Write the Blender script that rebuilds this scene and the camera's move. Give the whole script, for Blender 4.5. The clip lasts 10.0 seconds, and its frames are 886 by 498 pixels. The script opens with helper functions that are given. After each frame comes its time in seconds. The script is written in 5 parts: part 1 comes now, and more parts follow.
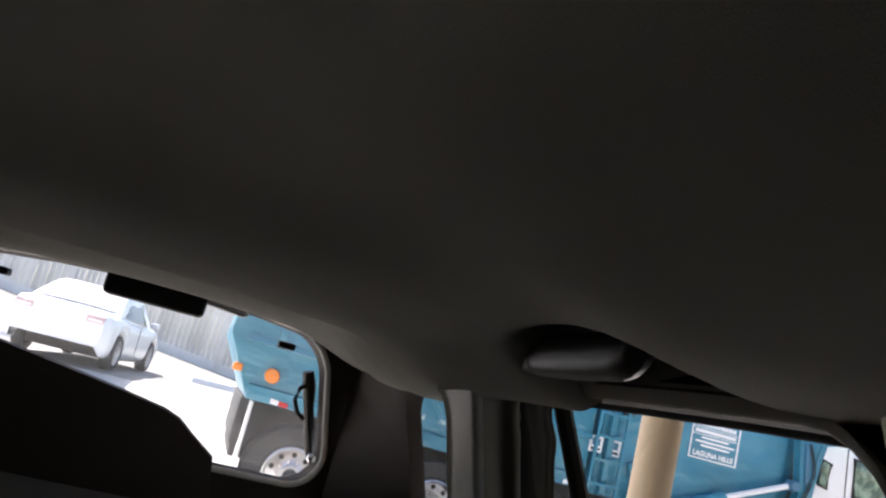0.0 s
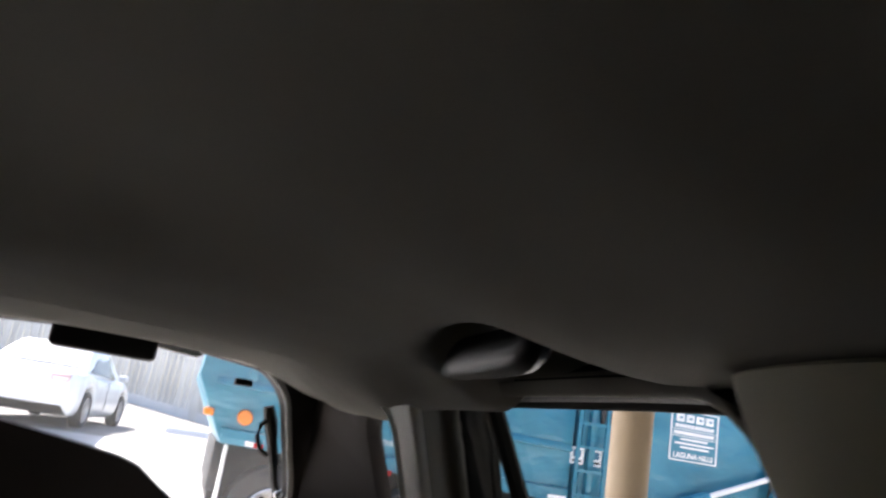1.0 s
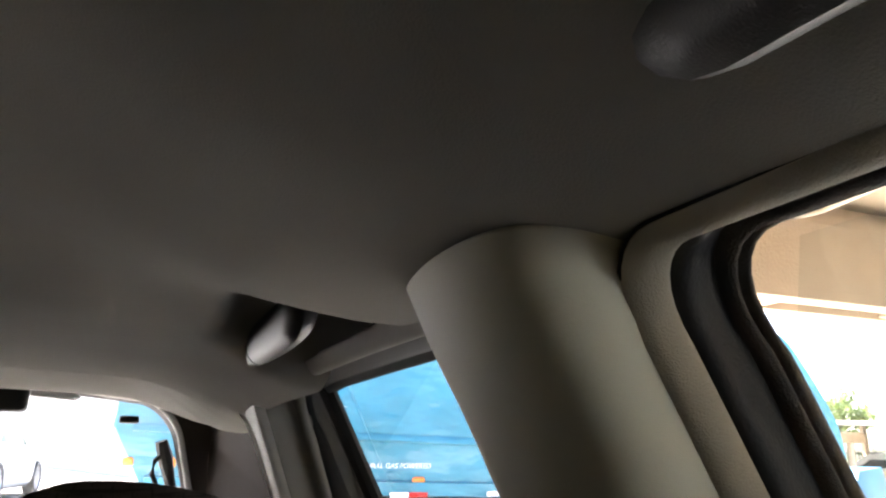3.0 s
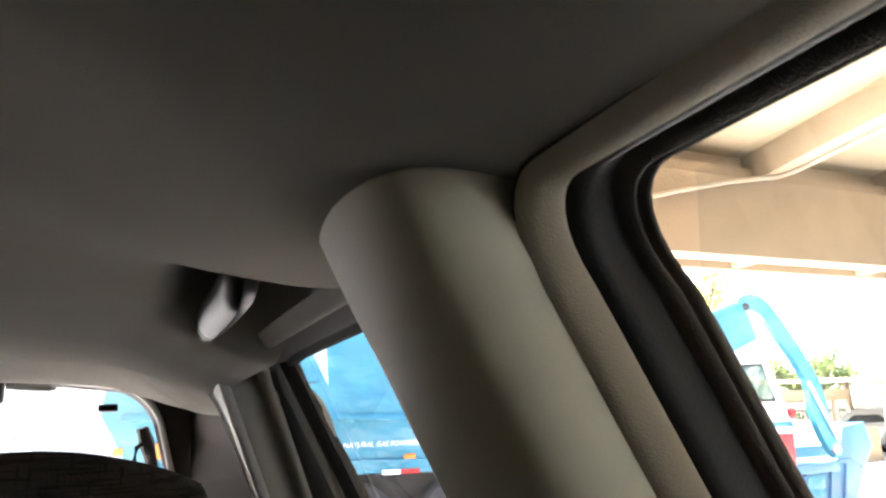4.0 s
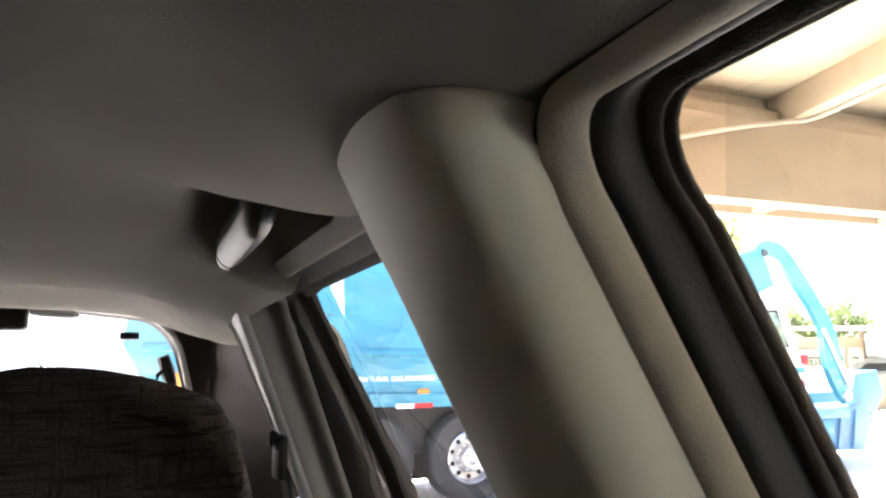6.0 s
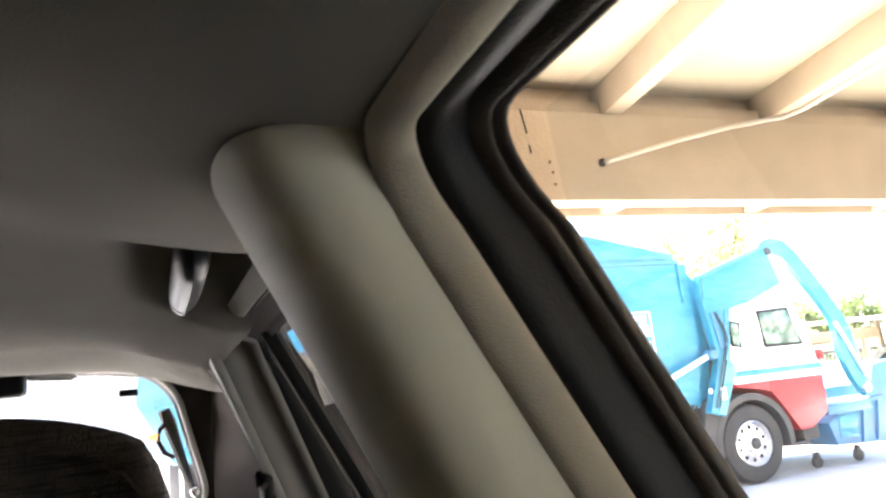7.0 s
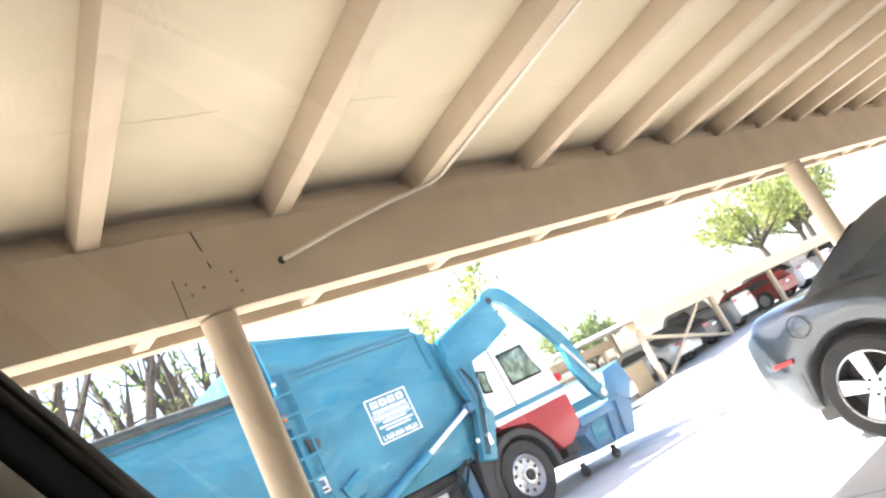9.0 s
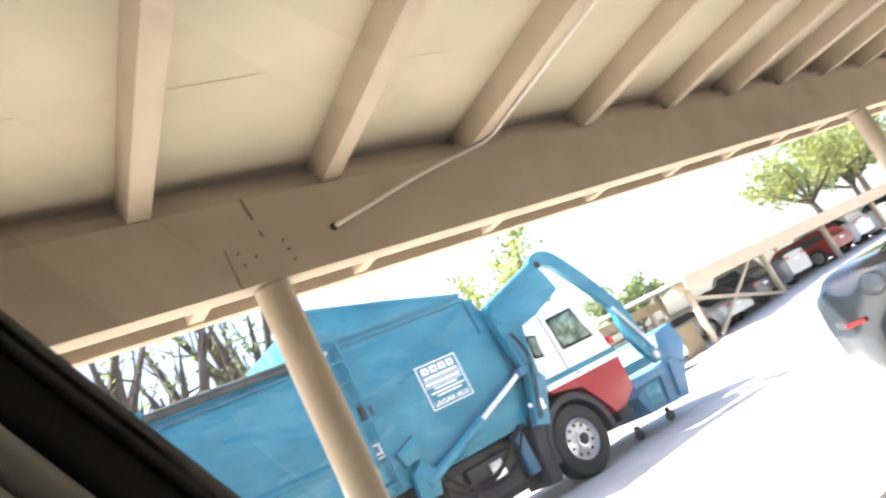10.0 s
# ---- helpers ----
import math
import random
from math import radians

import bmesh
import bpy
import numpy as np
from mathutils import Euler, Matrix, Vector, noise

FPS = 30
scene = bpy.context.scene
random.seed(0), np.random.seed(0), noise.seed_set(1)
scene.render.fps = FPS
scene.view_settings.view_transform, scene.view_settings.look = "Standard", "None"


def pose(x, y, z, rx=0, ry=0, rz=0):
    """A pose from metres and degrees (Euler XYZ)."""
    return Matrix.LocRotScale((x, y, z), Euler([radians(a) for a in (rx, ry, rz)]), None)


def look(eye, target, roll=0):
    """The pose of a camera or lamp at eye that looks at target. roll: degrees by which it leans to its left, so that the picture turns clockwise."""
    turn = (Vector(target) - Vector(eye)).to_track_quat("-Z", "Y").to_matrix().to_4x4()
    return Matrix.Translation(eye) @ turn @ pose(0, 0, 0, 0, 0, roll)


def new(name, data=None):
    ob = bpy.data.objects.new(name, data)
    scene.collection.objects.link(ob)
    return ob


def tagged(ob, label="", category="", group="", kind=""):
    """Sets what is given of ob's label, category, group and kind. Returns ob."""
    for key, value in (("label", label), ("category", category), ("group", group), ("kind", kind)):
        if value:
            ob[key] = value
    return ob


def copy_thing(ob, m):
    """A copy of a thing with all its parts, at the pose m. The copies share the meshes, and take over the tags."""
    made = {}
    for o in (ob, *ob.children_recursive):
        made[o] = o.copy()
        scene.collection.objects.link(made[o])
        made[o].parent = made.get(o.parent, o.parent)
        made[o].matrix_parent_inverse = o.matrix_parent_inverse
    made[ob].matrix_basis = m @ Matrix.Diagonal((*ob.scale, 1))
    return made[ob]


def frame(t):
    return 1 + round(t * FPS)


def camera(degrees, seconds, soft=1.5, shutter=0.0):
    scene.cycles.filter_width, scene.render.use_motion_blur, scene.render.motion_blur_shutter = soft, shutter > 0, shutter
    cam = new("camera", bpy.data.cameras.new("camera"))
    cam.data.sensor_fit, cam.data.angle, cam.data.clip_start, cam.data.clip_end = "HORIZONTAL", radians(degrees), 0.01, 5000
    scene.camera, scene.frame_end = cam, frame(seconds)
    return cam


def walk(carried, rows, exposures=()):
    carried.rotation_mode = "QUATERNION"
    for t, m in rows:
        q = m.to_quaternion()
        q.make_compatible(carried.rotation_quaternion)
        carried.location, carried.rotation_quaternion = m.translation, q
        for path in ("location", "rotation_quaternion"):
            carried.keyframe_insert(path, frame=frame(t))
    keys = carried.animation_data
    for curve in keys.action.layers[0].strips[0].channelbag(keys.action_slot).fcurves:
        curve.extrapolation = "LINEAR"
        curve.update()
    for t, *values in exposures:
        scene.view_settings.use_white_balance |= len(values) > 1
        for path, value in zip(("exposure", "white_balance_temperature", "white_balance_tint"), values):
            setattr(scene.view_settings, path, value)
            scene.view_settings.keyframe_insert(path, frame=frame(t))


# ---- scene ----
# World: x to the car's left, y to the car's rear (towards the aisle), z up; ground at z = 0.
cam = camera(61.0, 10.0, soft=2.2, shutter=0.5)
PATH = [
    (0, (0.19, 0.134, 1.573), (0.684, 2.03, 1.976), 14.5),
    (0.5, (0.201, 0.135, 1.569), (0.678, 2.034, 1.976), 12.2),
    (1, (0.244, 0.114, 1.569), (0.798, 1.973, 2.052), 9.2),
    (1.5, (0.304, 0.089, 1.558), (0.953, 1.899, 2.11), 3.6),
    (2, (0.356, 0.094, 1.552), (0.988, 1.912, 2.094), -1.0),
    (2.5, (0.376, 0.085, 1.54), (1.079, 1.881, 2.073), -4.0),
    (3, (0.361, 0.084, 1.545), (1.11, 1.862, 2.075), 0.4),
    (4.5, (0.403, 0.073, 1.53), (1.209, 1.857, 1.939), -3.1),
    (5, (0.386, 0.094, 1.537), (1.141, 1.916, 1.87), 0.2),
    (5.5, (0.386, 0.092, 1.533), (1.143, 1.917, 1.846), -0.3),
    (7, (0.439, 0.038, 1.517), (1.182, 1.853, 1.911), -6.3),
    (7.5, (0.462, -0.028, 1.488), (1.219, 1.764, 1.951), -12.0),
    (8, (0.465, -0.178, 1.433), (1.416, 1.512, 1.923), -14.5),
    (8.5, (0.528, -0.083, 1.439), (1.819, 1.381, 1.878), -21.8),
    (9, (0.551, -0.329, 1.281), (1.867, 1.099, 1.761), -27.0),
    (9.5, (0.571, -0.317, 1.287), (1.875, 1.13, 1.742), -27.9),
    (10, (0.584, -0.172, 1.336), (1.799, 1.351, 1.787), -27.6),
]
walk(cam, [(t, look(eye, target, roll)) for t, eye, target, roll in PATH],
     exposures=[(0.0, 2.25, 6650, 14.5), (1.0, 2.52, 6650, 14.5), (1.5, 2.85, 6680, 14.5), (2.0, 3.45, 6800, 15.0), (2.5, 3.75, 6850, 15.5), (5.5, 4.12, 6800, 15.5), (7.0, 4.2, 6750, 15.5), (7.5, 4.2, 6720, 15.5), (8.0, 4.0, 6650, 15.5), (8.5, 3.5, 6600, 15.5), (9.0, 3.02, 6580, 15.5), (10.0, 2.68, 6580, 15.5)])

# ---- sky and sun ----
SUN_DIR = Vector((-0.42, 0.40, 0.82)).normalized()
world = bpy.data.worlds.new("sky")
scene.world = world
world.use_nodes = True
wn = world.node_tree
sky = wn.nodes.new("ShaderNodeTexSky")
sky.sky_type = "NISHITA"
sky.sun_disc = False
sky.sun_elevation = math.asin(SUN_DIR.z)
sky.sun_rotation = math.atan2(SUN_DIR.x, SUN_DIR.y)
sky.air_density, sky.dust_density = 1.0, 2.5
wn.links.new(sky.outputs[0], wn.nodes["Background"].inputs[0])
wn.nodes["Background"].inputs[1].default_value = 0.09
sun = new("sun", bpy.data.lights.new("sun", "SUN"))
sun.data.energy, sun.data.angle, sun.data.color = 4.6, radians(0.53), (1.0, 0.96, 0.9)
sun.matrix_world = look(SUN_DIR * 40, (0, 0, 0))

# ---- materials ----
def material(name, color, rough=0.6, metal=0.0, var=0.25, scale=4.0, grain=0.0, grain_scale=300.0, dirt=None, dirt_scale=1.2,
             dirt_amount=0.5, per_object=0.0, spec=0.5, coat=0.0, stretch=None, bump=0.01):
    """A surface with broad colour variation, fine grain with bump, and optional patches of a second colour."""
    m = bpy.data.materials.new(name)
    m.use_nodes = True
    nt = m.node_tree
    N, L = nt.nodes, nt.links
    b = N["Principled BSDF"]
    b.inputs["Roughness"].default_value, b.inputs["Metallic"].default_value = rough, metal
    b.inputs["Specular IOR Level"].default_value = spec
    b.inputs["Coat Weight"].default_value = coat
    co = N.new("ShaderNodeTexCoord")
    src = co.outputs["Object"]
    if stretch:
        mp = N.new("ShaderNodeMapping")
        mp.inputs["Scale"].default_value = stretch
        L.new(src, mp.inputs[0])
        src = mp.outputs[0]
    n1 = N.new("ShaderNodeTexNoise")
    n1.inputs["Scale"].default_value, n1.inputs["Detail"].default_value = scale, 6
    L.new(src, n1.inputs["Vector"])
    ramp = N.new("ShaderNodeValToRGB")
    lo = [max(0, c * (1 - var)) for c in color]
    hi = [min(1, c * (1 + var)) for c in color]
    ramp.color_ramp.elements[0].color, ramp.color_ramp.elements[1].color = (*lo, 1), (*hi, 1)
    ramp.color_ramp.elements[0].position, ramp.color_ramp.elements[1].position = 0.3, 0.7
    L.new(n1.outputs["Fac"], ramp.inputs[0])
    col = ramp.outputs[0]
    if dirt:
        n2 = N.new("ShaderNodeTexNoise")
        n2.inputs["Scale"].default_value, n2.inputs["Detail"].default_value, n2.inputs["Roughness"].default_value = dirt_scale, 8, 0.65
        L.new(src, n2.inputs["Vector"])
        r2 = N.new("ShaderNodeValToRGB")
        r2.color_ramp.elements[0].position, r2.color_ramp.elements[1].position = 0.48, 0.72
        L.new(n2.outputs["Fac"], r2.inputs[0])
        ml = N.new("ShaderNodeMath")
        ml.operation = "MULTIPLY"
        ml.inputs[1].default_value = dirt_amount
        L.new(r2.outputs[0], ml.inputs[0])
        mix = N.new("ShaderNodeMixRGB")
        mix.inputs[2].default_value = (*dirt, 1)
        L.new(ml.outputs[0], mix.inputs[0])
        L.new(col, mix.inputs[1])
        col = mix.outputs[0]
    if per_object:
        oi = N.new("ShaderNodeObjectInfo")
        mr = N.new("ShaderNodeMapRange")
        mr.inputs[3].default_value, mr.inputs[4].default_value = 1 - per_object, 1 + per_object
        L.new(oi.outputs["Random"], mr.inputs[0])
        hs = N.new("ShaderNodeHueSaturation")
        L.new(mr.outputs[0], hs.inputs["Value"])
        L.new(col, hs.inputs["Color"])
        col = hs.outputs[0]
    L.new(col, b.inputs["Base Color"])
    if grain:
        n3 = N.new("ShaderNodeTexNoise")
        n3.inputs["Scale"].default_value, n3.inputs["Detail"].default_value = grain_scale, 3
        L.new(src, n3.inputs["Vector"])
        bp = N.new("ShaderNodeBump")
        bp.inputs["Strength"].default_value, bp.inputs["Distance"].default_value = grain, bump
        L.new(n3.outputs["Fac"], bp.inputs["Height"])
        L.new(bp.outputs[0], b.inputs["Normal"])
    return m


def glass(name, tint, rough=0.0, reflect=0.06, dust=0.0):
    """Thin window glass: mostly clear, tinted, with a mirror share that grows at grazing angles."""
    m = bpy.data.materials.new(name)
    m.use_nodes = True
    nt = m.node_tree
    N, L = nt.nodes, nt.links
    N.remove(N["Principled BSDF"])
    tr = N.new("ShaderNodeBsdfTransparent")
    tr.inputs[0].default_value = (*tint, 1)
    gl = N.new("ShaderNodeBsdfGlossy")
    gl.inputs["Roughness"].default_value = rough
    lw = N.new("ShaderNodeLayerWeight")
    pw = N.new("ShaderNodeMath")
    pw.operation = "POWER"
    pw.inputs[1].default_value = 5
    ad = N.new("ShaderNodeMath")
    ad.operation = "MULTIPLY_ADD"
    ad.inputs[1].default_value, ad.inputs[2].default_value = 0.9, reflect
    mx = N.new("ShaderNodeMixShader")
    L.new(lw.outputs["Facing"], pw.inputs[0])
    L.new(pw.outputs[0], ad.inputs[0])
    L.new(ad.outputs[0], mx.inputs[0])
    L.new(tr.outputs[0], mx.inputs[1])
    L.new(gl.outputs[0], mx.inputs[2])
    out = mx.outputs[0]
    if dust:  # a thin film of dust that scatters daylight
        film = N.new("ShaderNodeBsdfTranslucent")
        film.inputs[0].default_value = (0.9, 0.88, 0.84, 1)
        n = N.new("ShaderNodeTexNoise")
        n.inputs["Scale"].default_value, n.inputs["Detail"].default_value = 5, 6
        co = N.new("ShaderNodeTexCoord")
        L.new(co.outputs["Object"], n.inputs["Vector"])
        ml = N.new("ShaderNodeMath")
        ml.operation = "MULTIPLY"
        ml.inputs[1].default_value = 2 * dust
        L.new(n.outputs["Fac"], ml.inputs[0])
        m2 = N.new("ShaderNodeMixShader")
        L.new(ml.outputs[0], m2.inputs[0])
        L.new(out, m2.inputs[1])
        L.new(film.outputs[0], m2.inputs[2])
        out = m2.outputs[0]
    L.new(out, N["Material Output"].inputs[0])
    return m


def plain(name, color, rough=0.5, metal=0.0, emit=0.0):
    m = material(name, color, rough, metal, var=0.08, scale=6)
    if emit:
        b = m.node_tree.nodes["Principled BSDF"]
        b.inputs["Emission Color"].default_value = (*color, 1)
        b.inputs["Emission Strength"].default_value = emit
    return m


HEADLINER = material("headliner_cloth", (0.324, 0.312, 0.276), 0.95, var=0.1, scale=3, grain=0.25, grain_scale=1100, spec=0.1)
TRIM = material("pillar_plastic", (0.635, 0.612, 0.48), 0.55, var=0.06, scale=5, grain=0.08, grain_scale=1700, spec=0.35)
TRIM_DARK = material("dark_trim_plastic", (0.17, 0.16, 0.145), 0.7, var=0.1, scale=4, grain=0.25, grain_scale=900, spec=0.25)
TRIM_BROWN = material("brown_black_trim", (0.055, 0.045, 0.040), 0.75, var=0.12, scale=4, grain=0.3, grain_scale=900, spec=0.2)
BOUNCE_CARPET = material("bounce_carpet", (0.46, 0.43, 0.37), 0.95, var=0.15, scale=5, grain=0.4, grain_scale=700, spec=0.1)
LINER_PLASTIC = material("liner_grey_plastic", (0.23, 0.217, 0.185), 0.65, var=0.08, scale=5, grain=0.25, grain_scale=1200, spec=0.25)
PALE_TRIM = material("pale_trim_plastic", (0.80, 0.79, 0.75), 0.5, var=0.05, scale=5, grain=0.2, grain_scale=1400, spec=0.35)
SEAL = material("door_seal_cloth", (0.43, 0.385, 0.30), 0.8, var=0.08, scale=8, grain=0.3, grain_scale=1200, spec=0.2)
RUBBER = material("black_rubber", (0.015, 0.014, 0.013), 0.62, var=0.3, scale=10, grain=0.1, grain_scale=500, spec=0.25)
RUN_FELT = material("glass_run_felt", (0.085, 0.072, 0.058), 0.8, var=0.35, scale=30, grain=0.3, grain_scale=900)
HANDLE = material("grab_handle_plastic", (0.026, 0.027, 0.027), 0.34, var=0.1, scale=10, grain=0.15, grain_scale=1500)
def woven(name, dark, pale):
    """Cross-hatched seat cloth: short dark dashes along and across, over a fine weave."""
    m = material(name, pale, 0.95, var=0.12, scale=30, grain=0.6, grain_scale=900, spec=0.1)
    N, L = m.node_tree.nodes, m.node_tree.links
    b = N["Principled BSDF"]
    col = b.inputs["Base Color"].links[0].from_socket
    co = N.new("ShaderNodeTexCoord")
    for stretch, lo in (((40, 40, 620), 0.50), ((560, 40, 60), 0.56)):
        mp = N.new("ShaderNodeMapping")
        mp.inputs["Scale"].default_value = stretch
        n = N.new("ShaderNodeTexNoise")
        n.inputs["Scale"].default_value, n.inputs["Detail"].default_value = 1.0, 2
        r = N.new("ShaderNodeMapRange")
        r.inputs[1].default_value, r.inputs[2].default_value = lo, lo + 0.10
        mix = N.new("ShaderNodeMixRGB")
        mix.inputs[2].default_value = (*dark, 1)
        L.new(co.outputs["Object"], mp.inputs[0])
        L.new(mp.outputs[0], n.inputs["Vector"])
        L.new(n.outputs["Fac"], r.inputs[0])
        L.new(r.outputs[0], mix.inputs[0])
        L.new(col, mix.inputs[1])
        col = mix.outputs[0]
    L.new(col, b.inputs["Base Color"])
    return m


CLOTH = woven("seat_cloth", (0.060, 0.053, 0.048), (0.112, 0.100, 0.088))
HANDLE_END = material("grab_handle_sleeve", (0.075, 0.076, 0.075), 0.36, var=0.1, scale=10, grain=0.15, grain_scale=1500)
CLEAR = glass("clear_glass", (0.93, 0.96, 0.95), dust=0.05)
TINTED = glass("tinted_glass", (0.82, 0.84, 0.87), dust=0.02)
REAR_TINT = glass("rear_glass", (0.75, 0.765, 0.79), dust=0.05)
CHROME = plain("chrome", (0.75, 0.75, 0.75), 0.12, 1.0)
BODY_PAINT = material("car_paint", (0.25, 0.25, 0.26), 0.3, var=0.05, coat=0.5)
TAN = material("tan_painted_wood", (0.488, 0.393, 0.280), 0.75, var=0.08, scale=3, grain=0.35, grain_scale=60, dirt=(0.39, 0.297, 0.19), dirt_scale=2.2, dirt_amount=0.25)
DECK = material("roof_deck_paint", (0.538, 0.463, 0.326), 0.8, var=0.08, scale=2, grain=0.3, grain_scale=40, dirt=(0.5, 0.40, 0.27), dirt_scale=0.8, dirt_amount=0.25)
PAVING = material("concrete_paving", (0.50, 0.49, 0.47), 0.9, var=0.1, scale=1.2, grain=0.4, grain_scale=80, dirt=(0.34, 0.33, 0.31), dirt_scale=0.5, dirt_amount=0.5)
ASPHALT = material("asphalt", (0.13, 0.12, 0.11), 0.9, var=0.2, scale=3, grain=0.6, grain_scale=120)
BLUE = material("truck_blue_paint", (0.022, 0.185, 0.275), 0.30, var=0.20, scale=1.6, dirt=(0.07, 0.25, 0.33), dirt_scale=1.6, dirt_amount=0.65, grain=0.8, grain_scale=1.9, bump=0.16, stretch=(0.7, 1, 1.3))
BLUE_DARK = material("truck_blue_frame", (0.035, 0.13, 0.22), 0.5, var=0.2, scale=2, dirt=(0.08, 0.12, 0.15), dirt_amount=0.5)
WHITE = material("white_paint", (0.80, 0.80, 0.79), 0.35, var=0.03, scale=2, dirt=(0.6, 0.58, 0.55), dirt_amount=0.25)
RED = material("red_paint", (0.36, 0.022, 0.03), 0.38, var=0.1, scale=2)
TYRE = material("tyre_rubber", (0.028, 0.028, 0.028), 0.8, var=0.25, scale=8, grain=0.2, grain_scale=90)
ALLOY = material("polished_alloy", (0.62, 0.62, 0.63), 0.28, 0.9, var=0.08, scale=14)
CHASSIS = material("greasy_chassis", (0.03, 0.03, 0.032), 0.7, var=0.4, scale=5, dirt=(0.09, 0.085, 0.08), dirt_amount=0.5)
DECAL = plain("white_decal", (0.82, 0.82, 0.82), 0.5)
AMBER = plain("amber_lens", (0.75, 0.22, 0.03), 0.25)
REDLENS = plain("red_lens", (0.5, 0.02, 0.02), 0.25)

# ---- mesh helpers ----
def link_mesh(name, bm, mat, smooth=True, angle=35):
    me = bpy.data.meshes.new(name)
    bmesh.ops.recalc_face_normals(bm, faces=bm.faces)
    bm.to_mesh(me)
    bm.free()
    for one in mat if isinstance(mat, (list, tuple)) else [mat]:
        me.materials.append(one)
    if smooth:
        me.polygons.foreach_set("use_smooth", [True] * len(me.polygons))
        me.set_sharp_from_angle(angle=radians(angle))
    return new(name, me)


def part(name, bm, mat, parent, label="", smooth=True, angle=35):
    ob = link_mesh(name, bm, mat, smooth, angle)
    ob.parent = parent
    if label:
        ob["label"] = label
    return ob


def thing(name, label, category, at=(0, 0, 0), group="", kind=""):
    ob = new(name)
    ob.location = at
    ob.empty_display_size = 0.2
    return tagged(ob, label, category, group, kind)


def box(bm, x0, x1, y0, y1, z0, z1, bevel=0.0, seg=2):
    """An upright box, its edges rounded by bevel, added to bm."""
    vs = [bm.verts.new((x, y, z)) for x in (x0, x1) for y in (y0, y1) for z in (z0, z1)]
    quads = [(0, 1, 3, 2), (4, 6, 7, 5), (0, 4, 5, 1), (2, 3, 7, 6), (0, 2, 6, 4), (1, 5, 7, 3)]
    fs = [bm.faces.new([vs[i] for i in q]) for q in quads]
    if bevel:
        es = list({e for f in fs for e in f.edges})
        bmesh.ops.bevel(bm, geom=es, offset=bevel, segments=seg, affect="EDGES", profile=0.5)
    return bm


def boxed(x0, x1, y0, y1, z0, z1, bevel=0.0, seg=2):
    return box(bmesh.new(), x0, x1, y0, y1, z0, z1, bevel, seg)


def tube(bm, pts, radius, n=10, caps=True, flat=1.0, up=(0, 0, 1)):
    """A round or flattened bar along the points; radius is one number or one a point."""
    pts = [Vector(p) for p in pts]
    rad = radius if isinstance(radius, (list, tuple)) else [radius] * len(pts)
    rings = []
    for k, p in enumerate(pts):
        d = (pts[min(k + 1, len(pts) - 1)] - pts[max(k - 1, 0)]).normalized()
        u = Vector(up)
        if abs(u.dot(d)) > 0.95:
            u = Vector((1, 0, 0))
        a = d.cross(u).normalized()
        b = a.cross(d).normalized()
        rings.append([bm.verts.new(p + rad[k] * (math.cos(2 * math.pi * i / n) * a + flat * math.sin(2 * math.pi * i / n) * b)) for i in range(n)])
    for r0, r1 in zip(rings, rings[1:]):
        for i in range(n):
            bm.faces.new((r0[i], r0[(i + 1) % n], r1[(i + 1) % n], r1[i]))
    if caps:
        bm.faces.new(rings[0][::-1])
        bm.faces.new(rings[-1])
    return bm


def beam(bm, a, b, w, h, up=(0, 0, 1), bevel=0.0):
    """A square bar from a to b, w across and h along up."""
    a, b = Vector(a), Vector(b)
    d = (b - a).normalized()
    s = d.cross(Vector(up)).normalized()
    u = s.cross(d).normalized()
    vs = [bm.verts.new(p + i * w / 2 * s + j * h / 2 * u) for p in (a, b) for i, j in ((-1, -1), (1, -1), (1, 1), (-1, 1))]
    fs = [bm.faces.new([vs[i] for i in q]) for q in ((3, 2, 1, 0), (4, 5, 6, 7), (0, 1, 5, 4), (1, 2, 6, 5), (2, 3, 7, 6), (3, 0, 4, 7))]
    if bevel:
        bmesh.ops.bevel(bm, geom=list({e for f in fs for e in f.edges}), offset=bevel, segments=2, affect="EDGES", profile=0.5)
    return bm


def prism(bm, outline, axis, lo, hi, bevel=0.0, taper=None):
    """An outline drawn in the two axes other than axis, pushed from lo to hi. taper scales the far end about a point."""
    def place(p, v):
        return {"x": (v, p[0], p[1]), "y": (p[0], v, p[1]), "z": (p[0], p[1], v)}[axis]
    far = outline if not taper else [(taper[0] + (p[0] - taper[0]) * taper[2], taper[1] + (p[1] - taper[1]) * taper[2]) for p in outline]
    a = [bm.verts.new(place(p, lo)) for p in outline]
    b = [bm.verts.new(place(p, hi)) for p in far]
    fs = [bm.faces.new(a[::-1]), bm.faces.new(b)]
    n = len(a)
    for i in range(n):
        fs.append(bm.faces.new((a[i], a[(i + 1) % n], b[(i + 1) % n], b[i])))
    if bevel:
        bmesh.ops.bevel(bm, geom=list({e for f in fs[:2] for e in f.edges}), offset=bevel, segments=2, affect="EDGES", profile=0.5)
    return bm


def lathe(bm, profile, centre, axis="y", n=32):
    """A turned form: profile of (radius, along), about an axis through centre."""
    rings = []
    for r, h in profile:
        ring = []
        for i in range(n):
            a = 2 * math.pi * i / n
            c, s = r * math.cos(a), r * math.sin(a)
            off = {"x": (h, c, s), "y": (c, h, s), "z": (c, s, h)}[axis]
            ring.append(bm.verts.new(Vector(centre) + Vector(off)))
        rings.append(ring)
    for r0, r1 in zip(rings, rings[1:]):
        for i in range(n):
            bm.faces.new((r0[i], r0[(i + 1) % n], r1[(i + 1) % n], r1[i]))
    return bm


